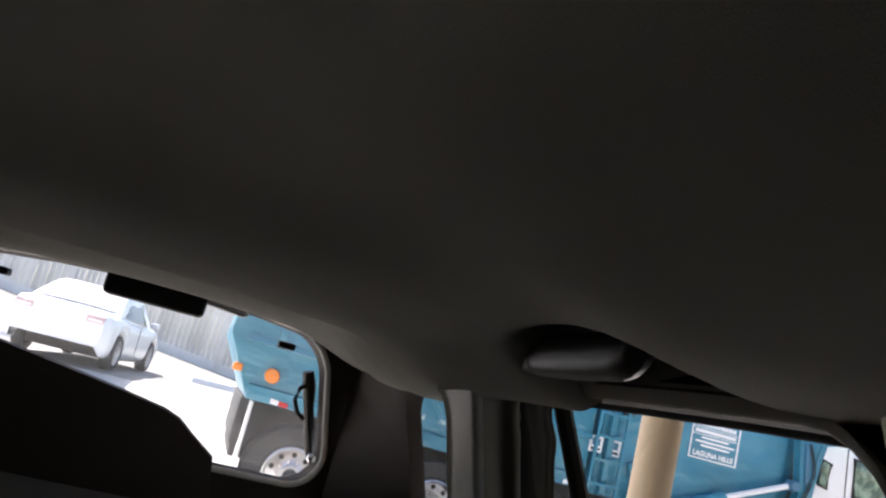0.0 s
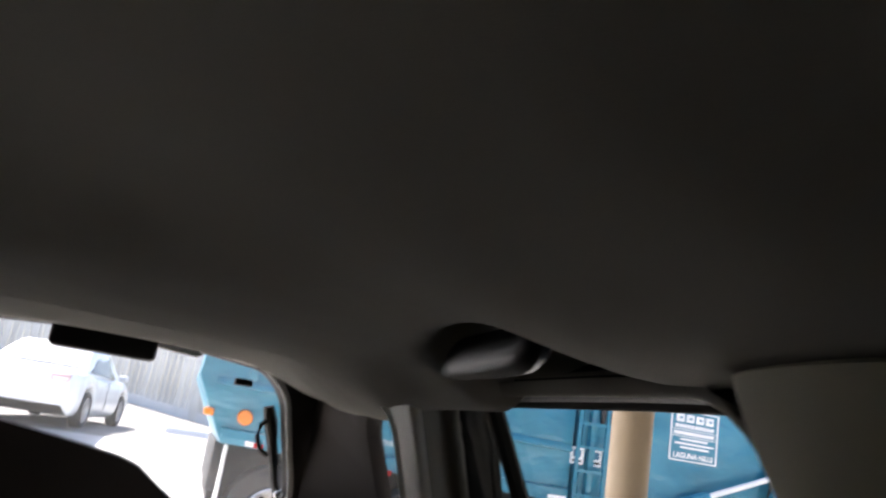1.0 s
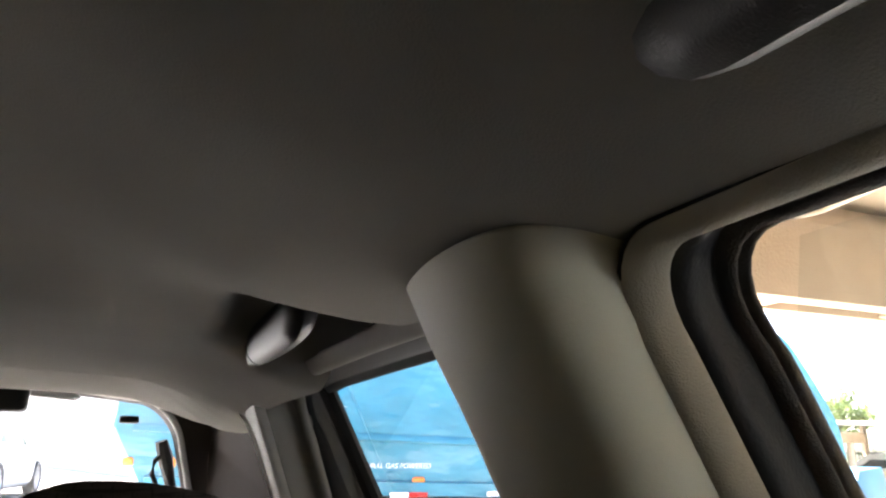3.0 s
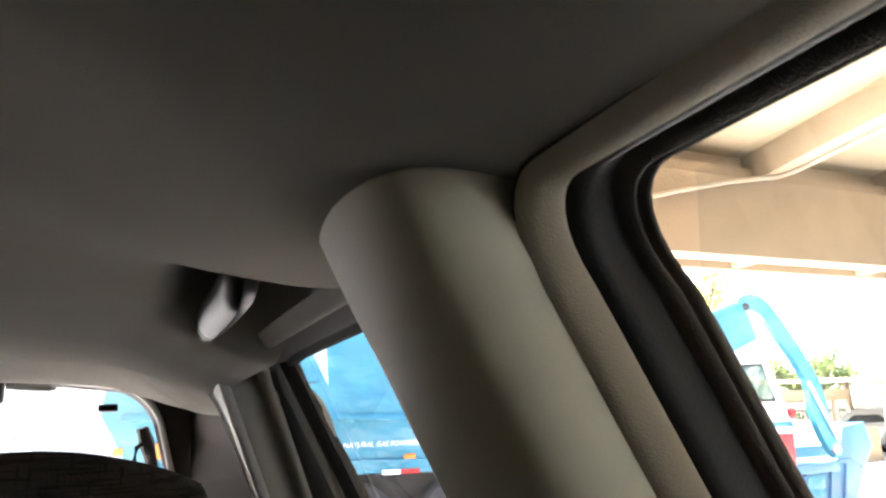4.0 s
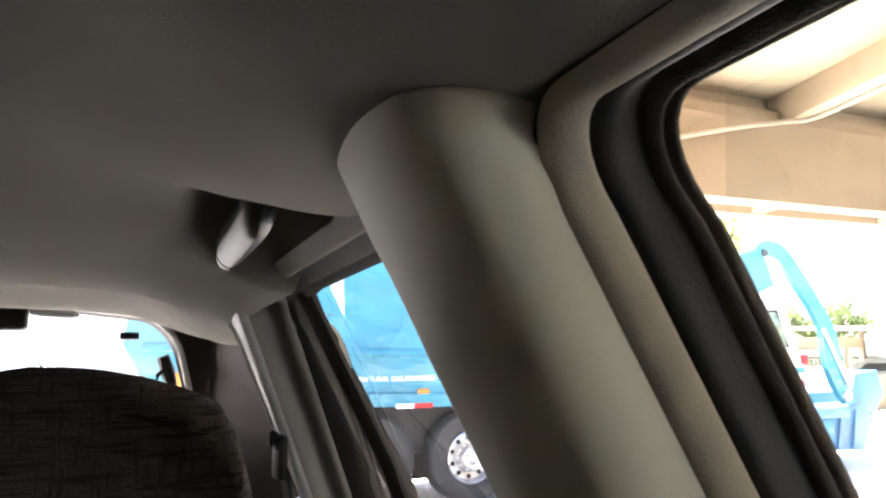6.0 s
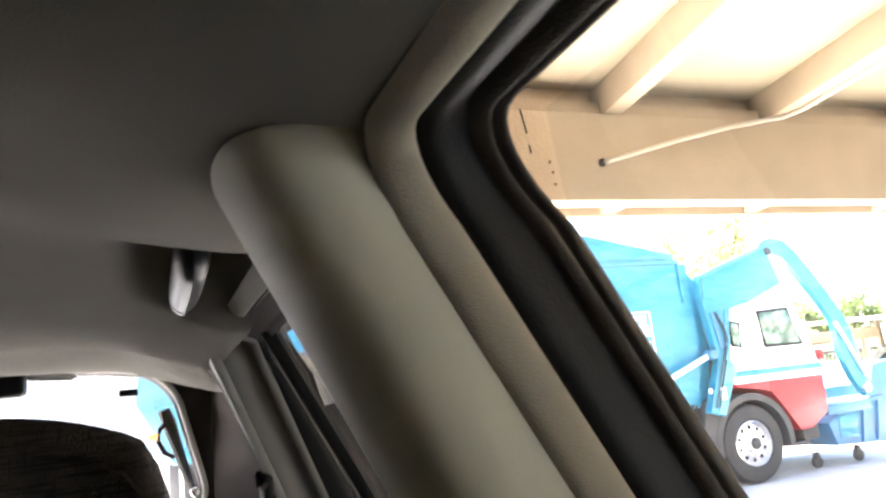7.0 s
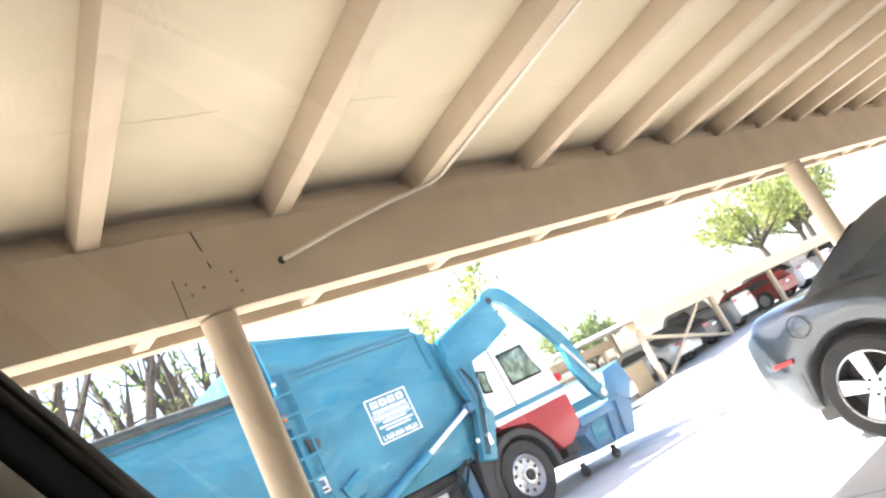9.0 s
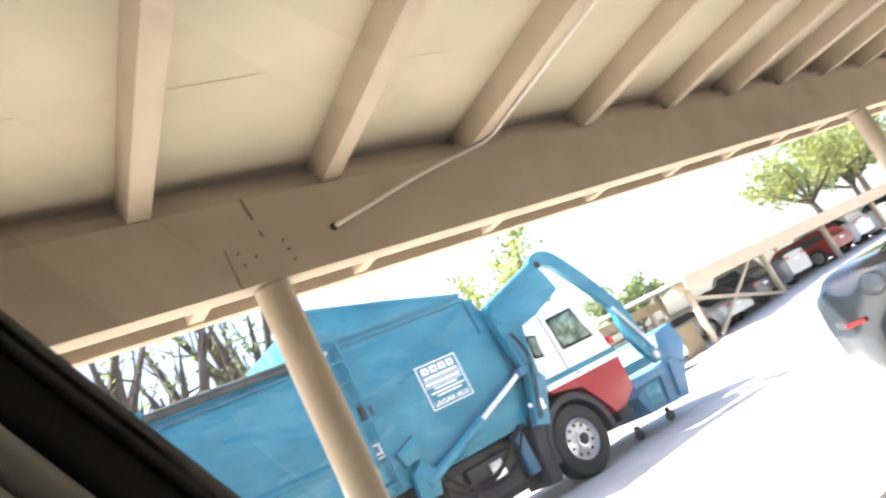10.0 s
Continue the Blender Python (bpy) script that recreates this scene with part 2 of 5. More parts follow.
def sheet(bm, rows):
    """A skin over rows of points."""
    grid = [[bm.verts.new(p) for p in row] for row in rows]
    for r0, r1 in zip(grid, grid[1:]):
        for i in range(len(r0) - 1):
            bm.faces.new((r0[i], r0[i + 1], r1[i + 1], r1[i]))
    return grid


def rounded(y0, y1, z0, z1, r, n=6):
    """A rounded rectangle's outline, anticlockwise from the lower right corner."""
    out = []
    for cy, cz, a0 in ((y1 - r, z0 + r, -90), (y1 - r, z1 - r, 0), (y0 + r, z1 - r, 90), (y0 + r, z0 + r, 180)):
        for k in range(n + 1):
            a = radians(a0 + 90 * k / n)
            out.append((cy + r * math.cos(a), cz + r * math.sin(a)))
    return out


def lettering(name, text, size, m, mat, parent, label="", bold=0.0, slant=0.0):
    cu = bpy.data.curves.new(name, "FONT")
    cu.body, cu.size, cu.extrude = text, size, 0.001
    cu.align_x, cu.align_y = "CENTER", "CENTER"
    cu.offset, cu.shear = bold, slant
    tmp = bpy.data.objects.new(name, cu)
    scene.collection.objects.link(tmp)
    me = bpy.data.meshes.new_from_object(tmp.evaluated_get(bpy.context.evaluated_depsgraph_get()))
    bpy.data.objects.remove(tmp)
    me.materials.clear()
    me.materials.append(mat)
    ob = new(name, me)
    ob.parent, ob.matrix_local = parent, m
    if label:
        ob["label"] = label
    return ob


def smoothstep(a, b, v):
    t = min(1, max(0, (v - a) / (b - a)))
    return t * t * (3 - 2 * t)

# ---- the car's cabin, from inside ----
suv = thing("suv", "parked grey suv with cloth headliner and grey pillar trim", "car")


def lean(z, y=0.0):
    """How far out the cabin's side stands at a height: it leans in towards the roof."""
    return 0.520 + 0.545 * (1.61 - z) if z > 1.3 else 0.689 + 0.20 * (1.3 - z)


def edge_x(y):
    """Where the headliner ends at the side: over the front door, then further out over the rear door."""
    return 0.515 + 0.014 * smoothstep(0.16, 0.24, y) * (1 - smoothstep(0.32, 0.40, y)) + 0.020 * smoothstep(0.40, 0.56, y) + 0.095 * smoothstep(1.075, 1.17, y) - 0.02 * smoothstep(2.0, 2.2, y)


def liner_z(x, y):
    e = edge_x(y)
    base = 1.690 - 0.018 * (x / 0.45) ** 2
    z = base - (0.050 - 0.018 * smoothstep(0.42, 0.65, y)) * smoothstep(e - 0.125, e - 0.01, abs(x))
    # behind the rear door it comes down in one broad curve to the quarter window's top
    back = base + 0.070 * smoothstep(1.2, 1.80, y) - 0.036 * smoothstep(1.94, 2.18, y)
    back -= (0.044 + 0.060 * smoothstep(1.25, 1.75, y)) * smoothstep(0.36, 0.60, abs(x)) * (1 - 0.55 * smoothstep(1.9, 2.15, y))
    k = smoothstep(0.93, 1.12, y)
    z = z * (1 - k) + back * k - 0.03 * smoothstep(-0.55, -0.8, -abs(y) if y > 0 else y)
    w = smoothstep(0.12, 0.30, y) * (1 - smoothstep(0.42, 0.80, y)) * smoothstep(0.22, 0.47, abs(x)) * (1 - smoothstep(0.49, 0.55, abs(x)) * smoothstep(0.43, 0.50, y))  # flat seat of the pillar trim
    z += w * (1.621 - 0.02 * (abs(x) - 0.47) - z)
    # pocket behind the grab handle, deepest towards the door
    z += 0.050 * math.exp(-((abs(x) - 0.486) / 0.050) ** 4 - ((y - 0.662) / 0.108) ** 6)
    return z


bm = bmesh.new()
ys = [-0.82 + 3.0 * k / 220 for k in range(221)]
rows = []
for y in ys:
    e = edge_x(y)
    rows.append([(e * k / 80, y, liner_z(e * k / 80, y)) for k in range(-80, 81)])
sheet(bm, rows)
sheet(bm, [[(x, y, z + 0.012) for x, y, z in row] for row in rows])
part("headliner", bm, HEADLINER, suv, "dark grey woven cloth headliner", angle=60)

# outer roof skin
bm = bmesh.new()
rows = []
for k in range(31):
    y = -0.86 + 3.30 * k / 30
    rows.append([((0.595 + 0.05 * smoothstep(0.6, 0.9, y)) * i / 10, y, 1.775 - 0.075 * (i / 10) ** 4 - 0.010 * smoothstep(2.0, 2.45, y) - 0.06 * smoothstep(-0.5, -0.86, y)) for i in range(-10, 11)])
sheet(bm, rows)
bmesh.ops.solidify(bm, geom=bm.faces[:], thickness=-0.02)
part("roof_panel", bm, BODY_PAINT, suv)


def ring(path, section, side, x_of=lean):
    """A strip of the given section (out, away from the opening) swept round an opening; path in (y, z)."""
    bm = bmesh.new()
    n = len(path)
    rows = []
    for k, (y, z) in enumerate(path):
        y0, z0 = path[max(k - 1, 0)]
        y1, z1 = path[min(k + 1, n - 1)]
        d = math.hypot(y1 - y0, z1 - z0)
        ny, nz = (z1 - z0) / d, -(y1 - y0) / d
        sec = [(a * (1 - 0.25 * max(0.0, nz)), b) for a, b in section]  # shallower along the roof
        rows.append([(side * (x_of(z + nz * b, y + ny * b) + a), y + ny * b, z + nz * b) for a, b in sec])
    sheet(bm, rows)
    return bm


def corner(cy, cz, r, a0, a1, n=8):
    return [(cy + r * math.cos(radians(a0 + (a1 - a0) * k / n)), cz + r * math.sin(radians(a0 + (a1 - a0) * k / n))) for k in range(n + 1)]


def lean_rear(z, y=0.5):
    """The rear door's frame stands a little further out, most of all at its rear edge."""
    return lean(z) + 0.012 + max(0.01, 0.045 - 0.08 * max(0.0, 1.6 - z)) * smoothstep(0.90, 1.05, y)


def door_rear_y(z):
    """The rear door's rear edge, which slopes back as it goes down."""
    return 1.055 + 0.50 * (1.61 - z)


# front door opening: up the centre pillar, round the corner, forward along the roof, down the windscreen pillar
FRONT = [(0.300, 0.95), (0.303, 1.05), (0.305, 1.2), (0.305, 1.35), (0.305, 1.46), (0.305, 1.511), (0.305, 1.545), (0.305, 1.57)]
FRONT += corner(0.273, 1.586, 0.032, 0, 90)
FRONT += [(0.15, 1.618), (0.0, 1.616), (-0.2, 1.605), (-0.38, 1.585)]
FRONT += corner(-0.42, 1.52, 0.06, 90, 140, 5)
FRONT += [(-0.60, 1.42), (-0.80, 1.26), (-1.0, 1.10), (-1.08, 0.95)]
REAR = [(door_rear_y(z), z) for z in (0.95, 1.2, 1.35, 1.45, 1.50, 1.545)] + corner(1.022, 1.563, 0.055, 0, 85) + [(0.95, 1.6185), (0.84, 1.6185), (0.72, 1.619), (0.60, 1.619), (0.50, 1.618)] + corner(0.50, 1.565, 0.053, 90, 180, 5) + [(0.440, 1.45), (0.440, 0.95)]


def pillar_y(z):
    """Where the front door's seal runs down the centre pillar, at a height."""
    if z > 1.588:
        return 0.305 - 0.2 * (min(z, 1.62) - 1.588)
    for (y0, z0), (y1, z1) in zip(FRONT[:8], FRONT[1:9]):
        if z <= z1:
            return y0 + (y1 - y0) * (z - z0) / (z1 - z0)
    return 0.305


def arc_profile(pts, n=5):
    """Smooth a section through its points."""
    out = []
    for k in range(len(pts) - 1):
        p0, p1, p2, p3 = pts[max(k - 1, 0)], pts[k], pts[k + 1], pts[min(k + 2, len(pts) - 1)]
        for j in range(n):
            t = j / n
            out.append(tuple(0.5 * (2 * b + (c - a) * t + (2 * a - 5 * b + 4 * c - d) * t * t + (3 * b - a - 3 * c + d) * t ** 3) for a, b, c, d in zip(p0, p1, p2, p3)))
    out.append(pts[-1])
    return out


SEAL_SECTION = arc_profile([(0.004, 0.004), (-0.003, 0.0), (0.002, -0.004), (0.012, -0.004), (0.021, -0.001), (0.027, 0.006), (0.030, 0.016)])
FRAME_SECTION = arc_profile([(0.022, 0.020), (0.025, 0.006), (0.034, 0.002), (0.048, 0.006), (0.062, 0.011)])
RUN_SECTION = arc_profile([(0.061, 0.011), (0.064, 0.007), (0.069, 0.006), (0.074, 0.012), (0.078, 0.008), (0.083, 0.010), (0.087, 0.020)])
REAR_LIP = arc_profile([(-0.014, 0.008), (-0.010, -0.001), (-0.002, -0.003), (0.006, 0.003)])
REAR_FRAME = arc_profile([(0.002, 0.012), (0.004, 0.003), (0.014, 0.000), (0.030, -0.002), (0.044, -0.002)])
REAR_RUN = arc_profile([(0.043, 0.000), (0.046, -0.006), (0.050, -0.007), (0.053, -0.001), (0.057, -0.006), (0.060, -0.003), (0.062, 0.010)])
OUTER_SECTION = [(0.085, 0.016), (0.087, 0.03), (0.084, 0.06), (0.080, 0.10)]
REAR_OUTER = [(0.061, 0.008), (0.064, 0.02), (0.064, 0.05), (0.062, 0.09)]
for s in (1, -1):
    door = part("front_door", ring(FRONT, FRAME_SECTION, s), RUBBER, suv, "black rubber-lined front door frame, window shut")
    part("door_seal", ring(FRONT, SEAL_SECTION, s), SEAL, door, "grey-beige cloth-covered door seal")
    part("glass_run", ring(FRONT, RUN_SECTION, s), RUN_FELT, door, "worn brown-grey felt glass run")
    part("seal_gap", tube(bmesh.new(), [(s * (lean(z) - 0.0015), y + 0.0022, z + 0.001) for y, z in FRONT[1:24]], 0.0011, 6), RUBBER, door)
    part("outer_frame", ring(FRONT, OUTER_SECTION, s), RUBBER, door)
    bm = bmesh.new()
    sheet(bm, [[(s * (lean(z) + 0.076), y0 + (y1 - y0) * k / 8, z) for k in range(9)] for z, y0, y1 in ((0.95, -1.06, 0.318), (1.1, -1.0, 0.318), (1.26, -0.81, 0.318), (1.42, -0.61, 0.318), (1.52, -0.47, 0.318), (1.57, -0.43, 0.318), (1.625, -0.36, 0.28))])
    w = part("window_glass", bm, CLEAR, door, "clear side glass")
    w.visible_shadow = False

    rdoor = part("rear_door", ring(REAR, REAR_FRAME, s, lean_rear), RUBBER, suv, "black rubber-lined rear door frame, window shut")
    part("door_seal", ring(REAR, REAR_LIP, s, lean_rear), LINER_PLASTIC, rdoor, "grey plastic-edged door seal")
    part("glass_run", ring(REAR, REAR_RUN, s, lean_rear), RUBBER, rdoor)
    part("outer_frame", ring(REAR, REAR_OUTER, s, lean_rear), RUBBER, rdoor)
    bm = bmesh.new()
    tube(bm, [(s * (lean_rear(z) + 0.046), y, z) for y, z in ((0.925, 1.62), (0.937, 1.53), (0.950, 1.42), (0.965, 1.2), (0.97, 0.95))], 0.012, 8, flat=0.8)
    part("divider_bar", bm, RUBBER, rdoor, "slanting black divider bar")
    bm = bmesh.new()
    sheet(bm, [[(s * (lean_rear(z) + 0.054), 0.42 + 0.70 * k / 8, z) for k in range(9)] for z in (0.95, 1.2, 1.4, 1.64)])
    w = part("window_glass", bm, TINTED, rdoor, "dark privacy glass")
    w.visible_shadow = False

    part("roof_rail", boxed(*sorted((s * 0.50, s * 0.582)), -0.80, 2.36, 1.668, 1.71, 0.004), TRIM_DARK, suv)
    part("roof_rail", boxed(*sorted((s * 0.582, s * 0.645)), 0.62, 2.36, 1.645, 1.70, 0.004), TRIM_DARK, suv)
    # grey lip between the headliner and the rear door's seal
    bm = bmesh.new()
    sheet(bm, [[(s * x, y, z) for x, z in ((0.521, 1.634), (0.527, 1.6245), (0.534, 1.6195), (0.540, 1.6215), (0.552, 1.640))] for y in [0.40 + 0.60 * k / 30 for k in range(31)]])
    part("roof_lip", bm, LINER_PLASTIC, suv)
    # lower door panels and sills
    bm = bmesh.new()
    sheet(bm, [[(s * (lean(z) - 0.02 * (z < 1.0)), -1.1 + 3.4 * k / 12, z) for k in range(13)] for z in (0.35, 0.5, 0.7, 0.9, 0.98)])
    bmesh.ops.solidify(bm, geom=bm.faces[:], thickness=0.05)
    part("door_panel", bm, TRIM_DARK, suv)

    # centre pillar trim: a rounded, bulging panel that leans with the side
    bm = bmesh.new()
    rows = []
    sec = arc_profile([(0.026, 0.006), (0.010, 0.001), (0.0, 0.0), (-0.018, -0.003), (-0.034, -0.002), (-0.044, 0.004), (-0.049, 0.016), (-0.052, 0.040), (-0.050, 0.070), (-0.044, 0.092), (-0.034, 0.104), (-0.015, 0.112), (0.06, 0.116)], 4)
    for k in range(-2, 31):
        row = []
        for a, b in sec:
            z = 1.618 - 0.68 * (max(k, 0) / 30) ** 1.3
            d = 1.618 - z
            lobe = -0.005 * smoothstep(0.0, 0.09, b) * (1 - smoothstep(0.0, 0.09, d))
            in_ = a - lobe - (0.010 * smoothstep(0.05, 0.25, d) if a < -0.01 else 0.0)
            if k < 0:  # the edge is rounded over and tucked up behind the headliner
                in_, z = in_ + (0.003, 0.03)[-k - 1], z + (0.0015, 0.010)[-k - 1]
            row.append((s * (lean(min(z, 1.63)) + in_), pillar_y(z) - 0.001 + b * (1 + 0.12 * (1 - smoothstep(0.0, 0.07, d)) - 0.14 * smoothstep(0.05, 0.25, d)), z))
        rows.append(row)
    sheet(bm, rows)
    part("b_pillar_trim", bm, TRIM, suv, "smooth grey-beige plastic pillar trim", angle=60)

    # rear quarter: inner panel with the small window, and the lighter pillar strip in front of it
    bm = bmesh.new()
    hole = [(min(2.30, y + max(0.0, y - 1.5) / 0.425 * 1.15 * (1.598 - z)), z) for y, z in rounded(1.28, 1.925, 1.08, 1.598, 0.05)]
    hole = [(ya + (yb - ya) * j / 4, za + (zb - za) * j / 4) for (ya, za), (yb, zb) in zip(hole, hole[1:] + hole[:1]) for j in range(4)]
    outer = []
    for y, z in hole:
        outer.append((min(2.40, max(1.18, 1.60 + (y - 1.60) * 6)), min(1.68, max(0.95, 1.3 + (z - 1.3) * 1.9))))
    mid = [(y + (yo - y) * 0.08, z + (zo - z) * 0.08) for (y, z), (yo, zo) in zip(hole, outer)]
    rws = []
    for pts, dx in ((outer, 0.0), (mid, 0.0), (hole, 0.010), (hole, 0.05)):
        rws.append([(s * (lean(z) + 0.12 + dx + (0.614 - lean(z) - 0.12) * smoothstep(2.25, 2.39, y)), y, z) for y, z in pts + pts[:1]])
    sheet(bm, rws)
    q = part("quarter_panel", bm, TRIM_BROWN, suv, "dark brown-grey quarter panel")
    bm = bmesh.new()
    sheet(bm, [[(s * (lean(z) + 0.155 - 0.16 * max(0.0, 1.3 - z)), 1.24 + 1.08 * k / 4, z) for k in range(5)] for z in (1.05, 1.3, 1.62)])
    w = part("quarter_glass", bm, TINTED, q, "dark privacy glass")
    w.visible_shadow = False

    # pillar behind the rear door: a pale strip that narrows downwards, and the grey face in front of it
    strip, face = [], []
    for k in range(-1, 25):
        z = 1.617 - 0.65 * max(k, 0) / 24
        d = 1.617 - z
        dd = min(d, 0.38)
        fy, ry = 1.062 + 0.45 * dd, 1.225 + 0.80 * (dd - 0.03) + 0.08 * (1 - smoothstep(0.0, 0.04, d))
        fx, rx = 0.512 + 0.45 * dd, 0.526 + 0.53 * dd
        up = 0.004 if k < 0 else 0.0
        out = 0.02 if k < 0 else 0.0
        strip.append([(s * (x + out), y, z + up) for x, y in arc_profile([(fx + 0.012, fy - 0.008), (fx + 0.002, fy - 0.003), (fx, fy + 0.012), (fx + (rx - fx) * 0.5 - 0.003, (fy + ry) / 2), (rx - 0.002, ry - 0.02), (rx + 0.006, ry - 0.004), (min(rx + 0.16, 0.840), ry + 0.012)], 3)])
        y1 = door_rear_y(z)
        x1 = lean_rear(z, y1)
        face.append([(s * x, y, z + 3 * up) for x, y in arc_profile([(fx + 0.004, fy + 0.004), (fx + 0.008, fy - 0.003), (fx + 0.022, fy - 0.002), (x1 - 0.018, y1 + 0.014), (x1 - 0.008, y1 + 0.007), (x1 + 0.03, y1 + 0.006)], 3)])
    bm = bmesh.new()
    sheet(bm, strip)
    part("c_pillar_trim", bm, PALE_TRIM, suv, "pale grey pillar trim strip", angle=60)
    bm = bmesh.new()
    sheet(bm, face)
    part("c_pillar_cover", bm, LINER_PLASTIC, suv, angle=60)


def grab_handle(y0, y1, side, x, z=1.631, girth=1.0):
    """A folded grab handle: a broad grip between two short arms, with end caps."""
    bm = bmesh.new()
    d = y1 - y0
    prof = [(0.12, 0.045, 0.013), (0.06, 0.024, 0.015), (0.015, 0.007, 0.0175), (0.05, -0.003, 0.0185), (0.16, -0.005, 0.019), (0.30, -0.006, 0.0195), (0.5, -0.006, 0.020), (0.70, -0.006, 0.020), (0.84, -0.005, 0.020), (0.95, -0.003, 0.0195), (0.985, 0.007, 0.0175), (0.94, 0.024, 0.015), (0.88, 0.045, 0.012)]
    sm = [(u, h, r * girth) for u, h, r in arc_profile(prof, 3)]
    pts = [(side * x, y0 + d * u, z + h) for u, h, r in sm]
    tube(bm, pts, [r for u, h, r in sm], 14, flat=0.70, up=(1, 0, 0))
    grip = part("grab_handle", bm, HANDLE, suv, "dark grey plastic grab handle")
    for y in (y0, y1):
        bm = boxed(side * x - 0.015, side * x + 0.015, y - 0.016, y + 0.016, 1.664, 1.700, 0.006)
        part("end_cap", bm, HANDLE, grip)
    bm = tube(bmesh.new(), [(p[0] + side * 0.005, p[1], p[2] - 0.0106) for p in pts[16:30]], 0.0011, 6)
    part("seam", bm, CHROME, grip, "thin bright moulding edge")
    lo, hi = (7, 15)
    part("end_sleeve", tube(bmesh.new(), pts[lo:hi], [r + 0.0008 for u, h, r in sm][lo:hi], 14, flat=0.70, up=(1, 0, 0)), HANDLE_END, grip)
    return grip


grab_handle(0.832, 0.612, 1, 0.474, 1.648)
grab_handle(0.203, -0.012, 1, 0.466, 1.642, 0.88)
grab_handle(0.832, 0.612, -1, 0.474, 1.648)

# ---- tailgate ----
def crown(x, z):
    """The rear opening's top edge bows up towards the middle."""
    return z + 0.042 * (1 - (x / 0.6) ** 2) * smoothstep(1.45, 1.66, z)


def taper(x, z):
    return x * (1 - 0.46 * max(0.0, z - 1.36))


def gate_y(z):
    return 2.385 + 0.20 * (1.59 - z) if z < 1.59 else 2.385


bm = bmesh.new()
hole = [(x, z) for x, z in rounded(-0.585, 0.585, 1.255, 1.672, 0.095, 24)]
hole = [(taper(x, z), crown(x, z)) for (xa, za), (xb, zb) in zip(hole, hole[1:] + hole[:1]) for j in range(6) for x, z in [(xa + (xb - xa) * j / 6, za + (zb - za) * j / 6)]]
outer = [(max(-0.72, min(0.72, x * 1.25)), 1.765 if z > 1.50 else (0.45 if z < 1.32 else z)) for x, z in hole]
rws = []
for pts, dy, grow in ((outer, 0.0, 1), (hole, 0.0, 1.03), (hole, 0.012, 1.0), (hole, 0.07, 0.985)):
    rws.append([((x * grow), gate_y(1.4 + (z - 1.4) * grow) + dy, 1.4 + (z - 1.4) * grow) for x, z in pts + pts[:1]])
sheet(bm, rws)
gate = part("tailgate", bm, TRIM_BROWN, suv, "dark tailgate trim round the rear window")
bm = bmesh.new()
lip = [(x * 1.012, gate_y(z) - 0.004, 1.46 + (z - 1.46) * 1.03) for x, z in hole]
tube(bm, lip + lip[:1], 0.009, 8, caps=False)
part("window_seal", bm, PALE_TRIM, gate, "pale grey window seal")
bm = bmesh.new()
sheet(bm, [[(-0.63 + 1.26 * k / 12, gate_y(z) + 0.045 + 0.02 * (1 - (k / 6 - 1) ** 2), z) for k in range(13)] for z in (1.22, 1.35, 1.50, 1.74)])
w = part("rear_window", bm, REAR_TINT, gate, "dark privacy rear glass")
w.visible_shadow = False
bm = prism(bmesh.new(), [(-0.60, 1.14), (0.31, 1.14), (0.285, 1.285), (0.232, 1.320), (0.168, 1.368), (0.12, 1.386), (0.01, 1.406), (-0.35, 1.463), (-0.60, 1.49)], "y", 2.37, 2.44, 0.01)
part("tailgate_cover", bm, TRIM_BROWN, gate)
bm = boxed(-0.12, 0.145, 2.27, 2.345, 1.645, 1.712, 0.014, 3)
part("brake_light_housing", bm, RUBBER, gate, "black high brake light housing")
for x, wd in ((0.198, 0.064),):
    bm = tube(bmesh.new(), [(x - wd, 2.36, 1.702), (x - wd * 0.8, 2.352, 1.698), (x, 2.35, 1.694), (x + wd * 0.8, 2.352, 1.690), (x + wd, 2.36, 1.690)], [0.004, 0.011, 0.012, 0.011, 0.004], 10, flat=0.8, up=(0, 1, 0))
    part("coat_hook_bar", bm, WHITE, suv, "small pale pull bar on the rear header")
for x in (-0.39, 0.392):
    part("hinge_cover", boxed(x - 0.025, x + 0.025, 2.36, 2.41, 1.625, 1.645, 0.005), RUBBER, gate)
part("rear_header", boxed(-0.58, 0.58, 2.14, 2.39, 1.722, 1.755, 0.014, 3), TRIM_DARK, suv)
for x in (-0.40, 0.415):
    part("header_clip", boxed(x - 0.036, x + 0.036, 2.16, 2.24, 1.696, 1.716, 0.006), TRIM_DARK, suv)

# wiper on the rear window's side, upright, with its loop
wiper = part("rear_wiper", tube(bmesh.new(), [(0.485, 2.465, 1.580), (0.500, 2.470, 1.540), (0.525, 2.480, 1.450), (0.555, 2.500, 1.350), (0.571, 2.505, 1.325)], [0.018, 0.021, 0.016, 0.012, 0.014], 8), RUBBER, suv, "black rear wiper standing upright")
part("wiper_loop", tube(bmesh.new(), [(0.490, 2.460, 1.540), (0.473, 2.455, 1.525), (0.468, 2.455, 1.490), (0.485, 2.460, 1.455), (0.510, 2.465, 1.440)], 0.007, 8), RUBBER, wiper)
part("wiper_knob", lathe(bmesh.new(), [(0.0, -0.012), (0.012, -0.01), (0.014, 0.0), (0.0, 0.012)], (0.565, 2.470, 1.335), "y", 12), CHROME, wiper)

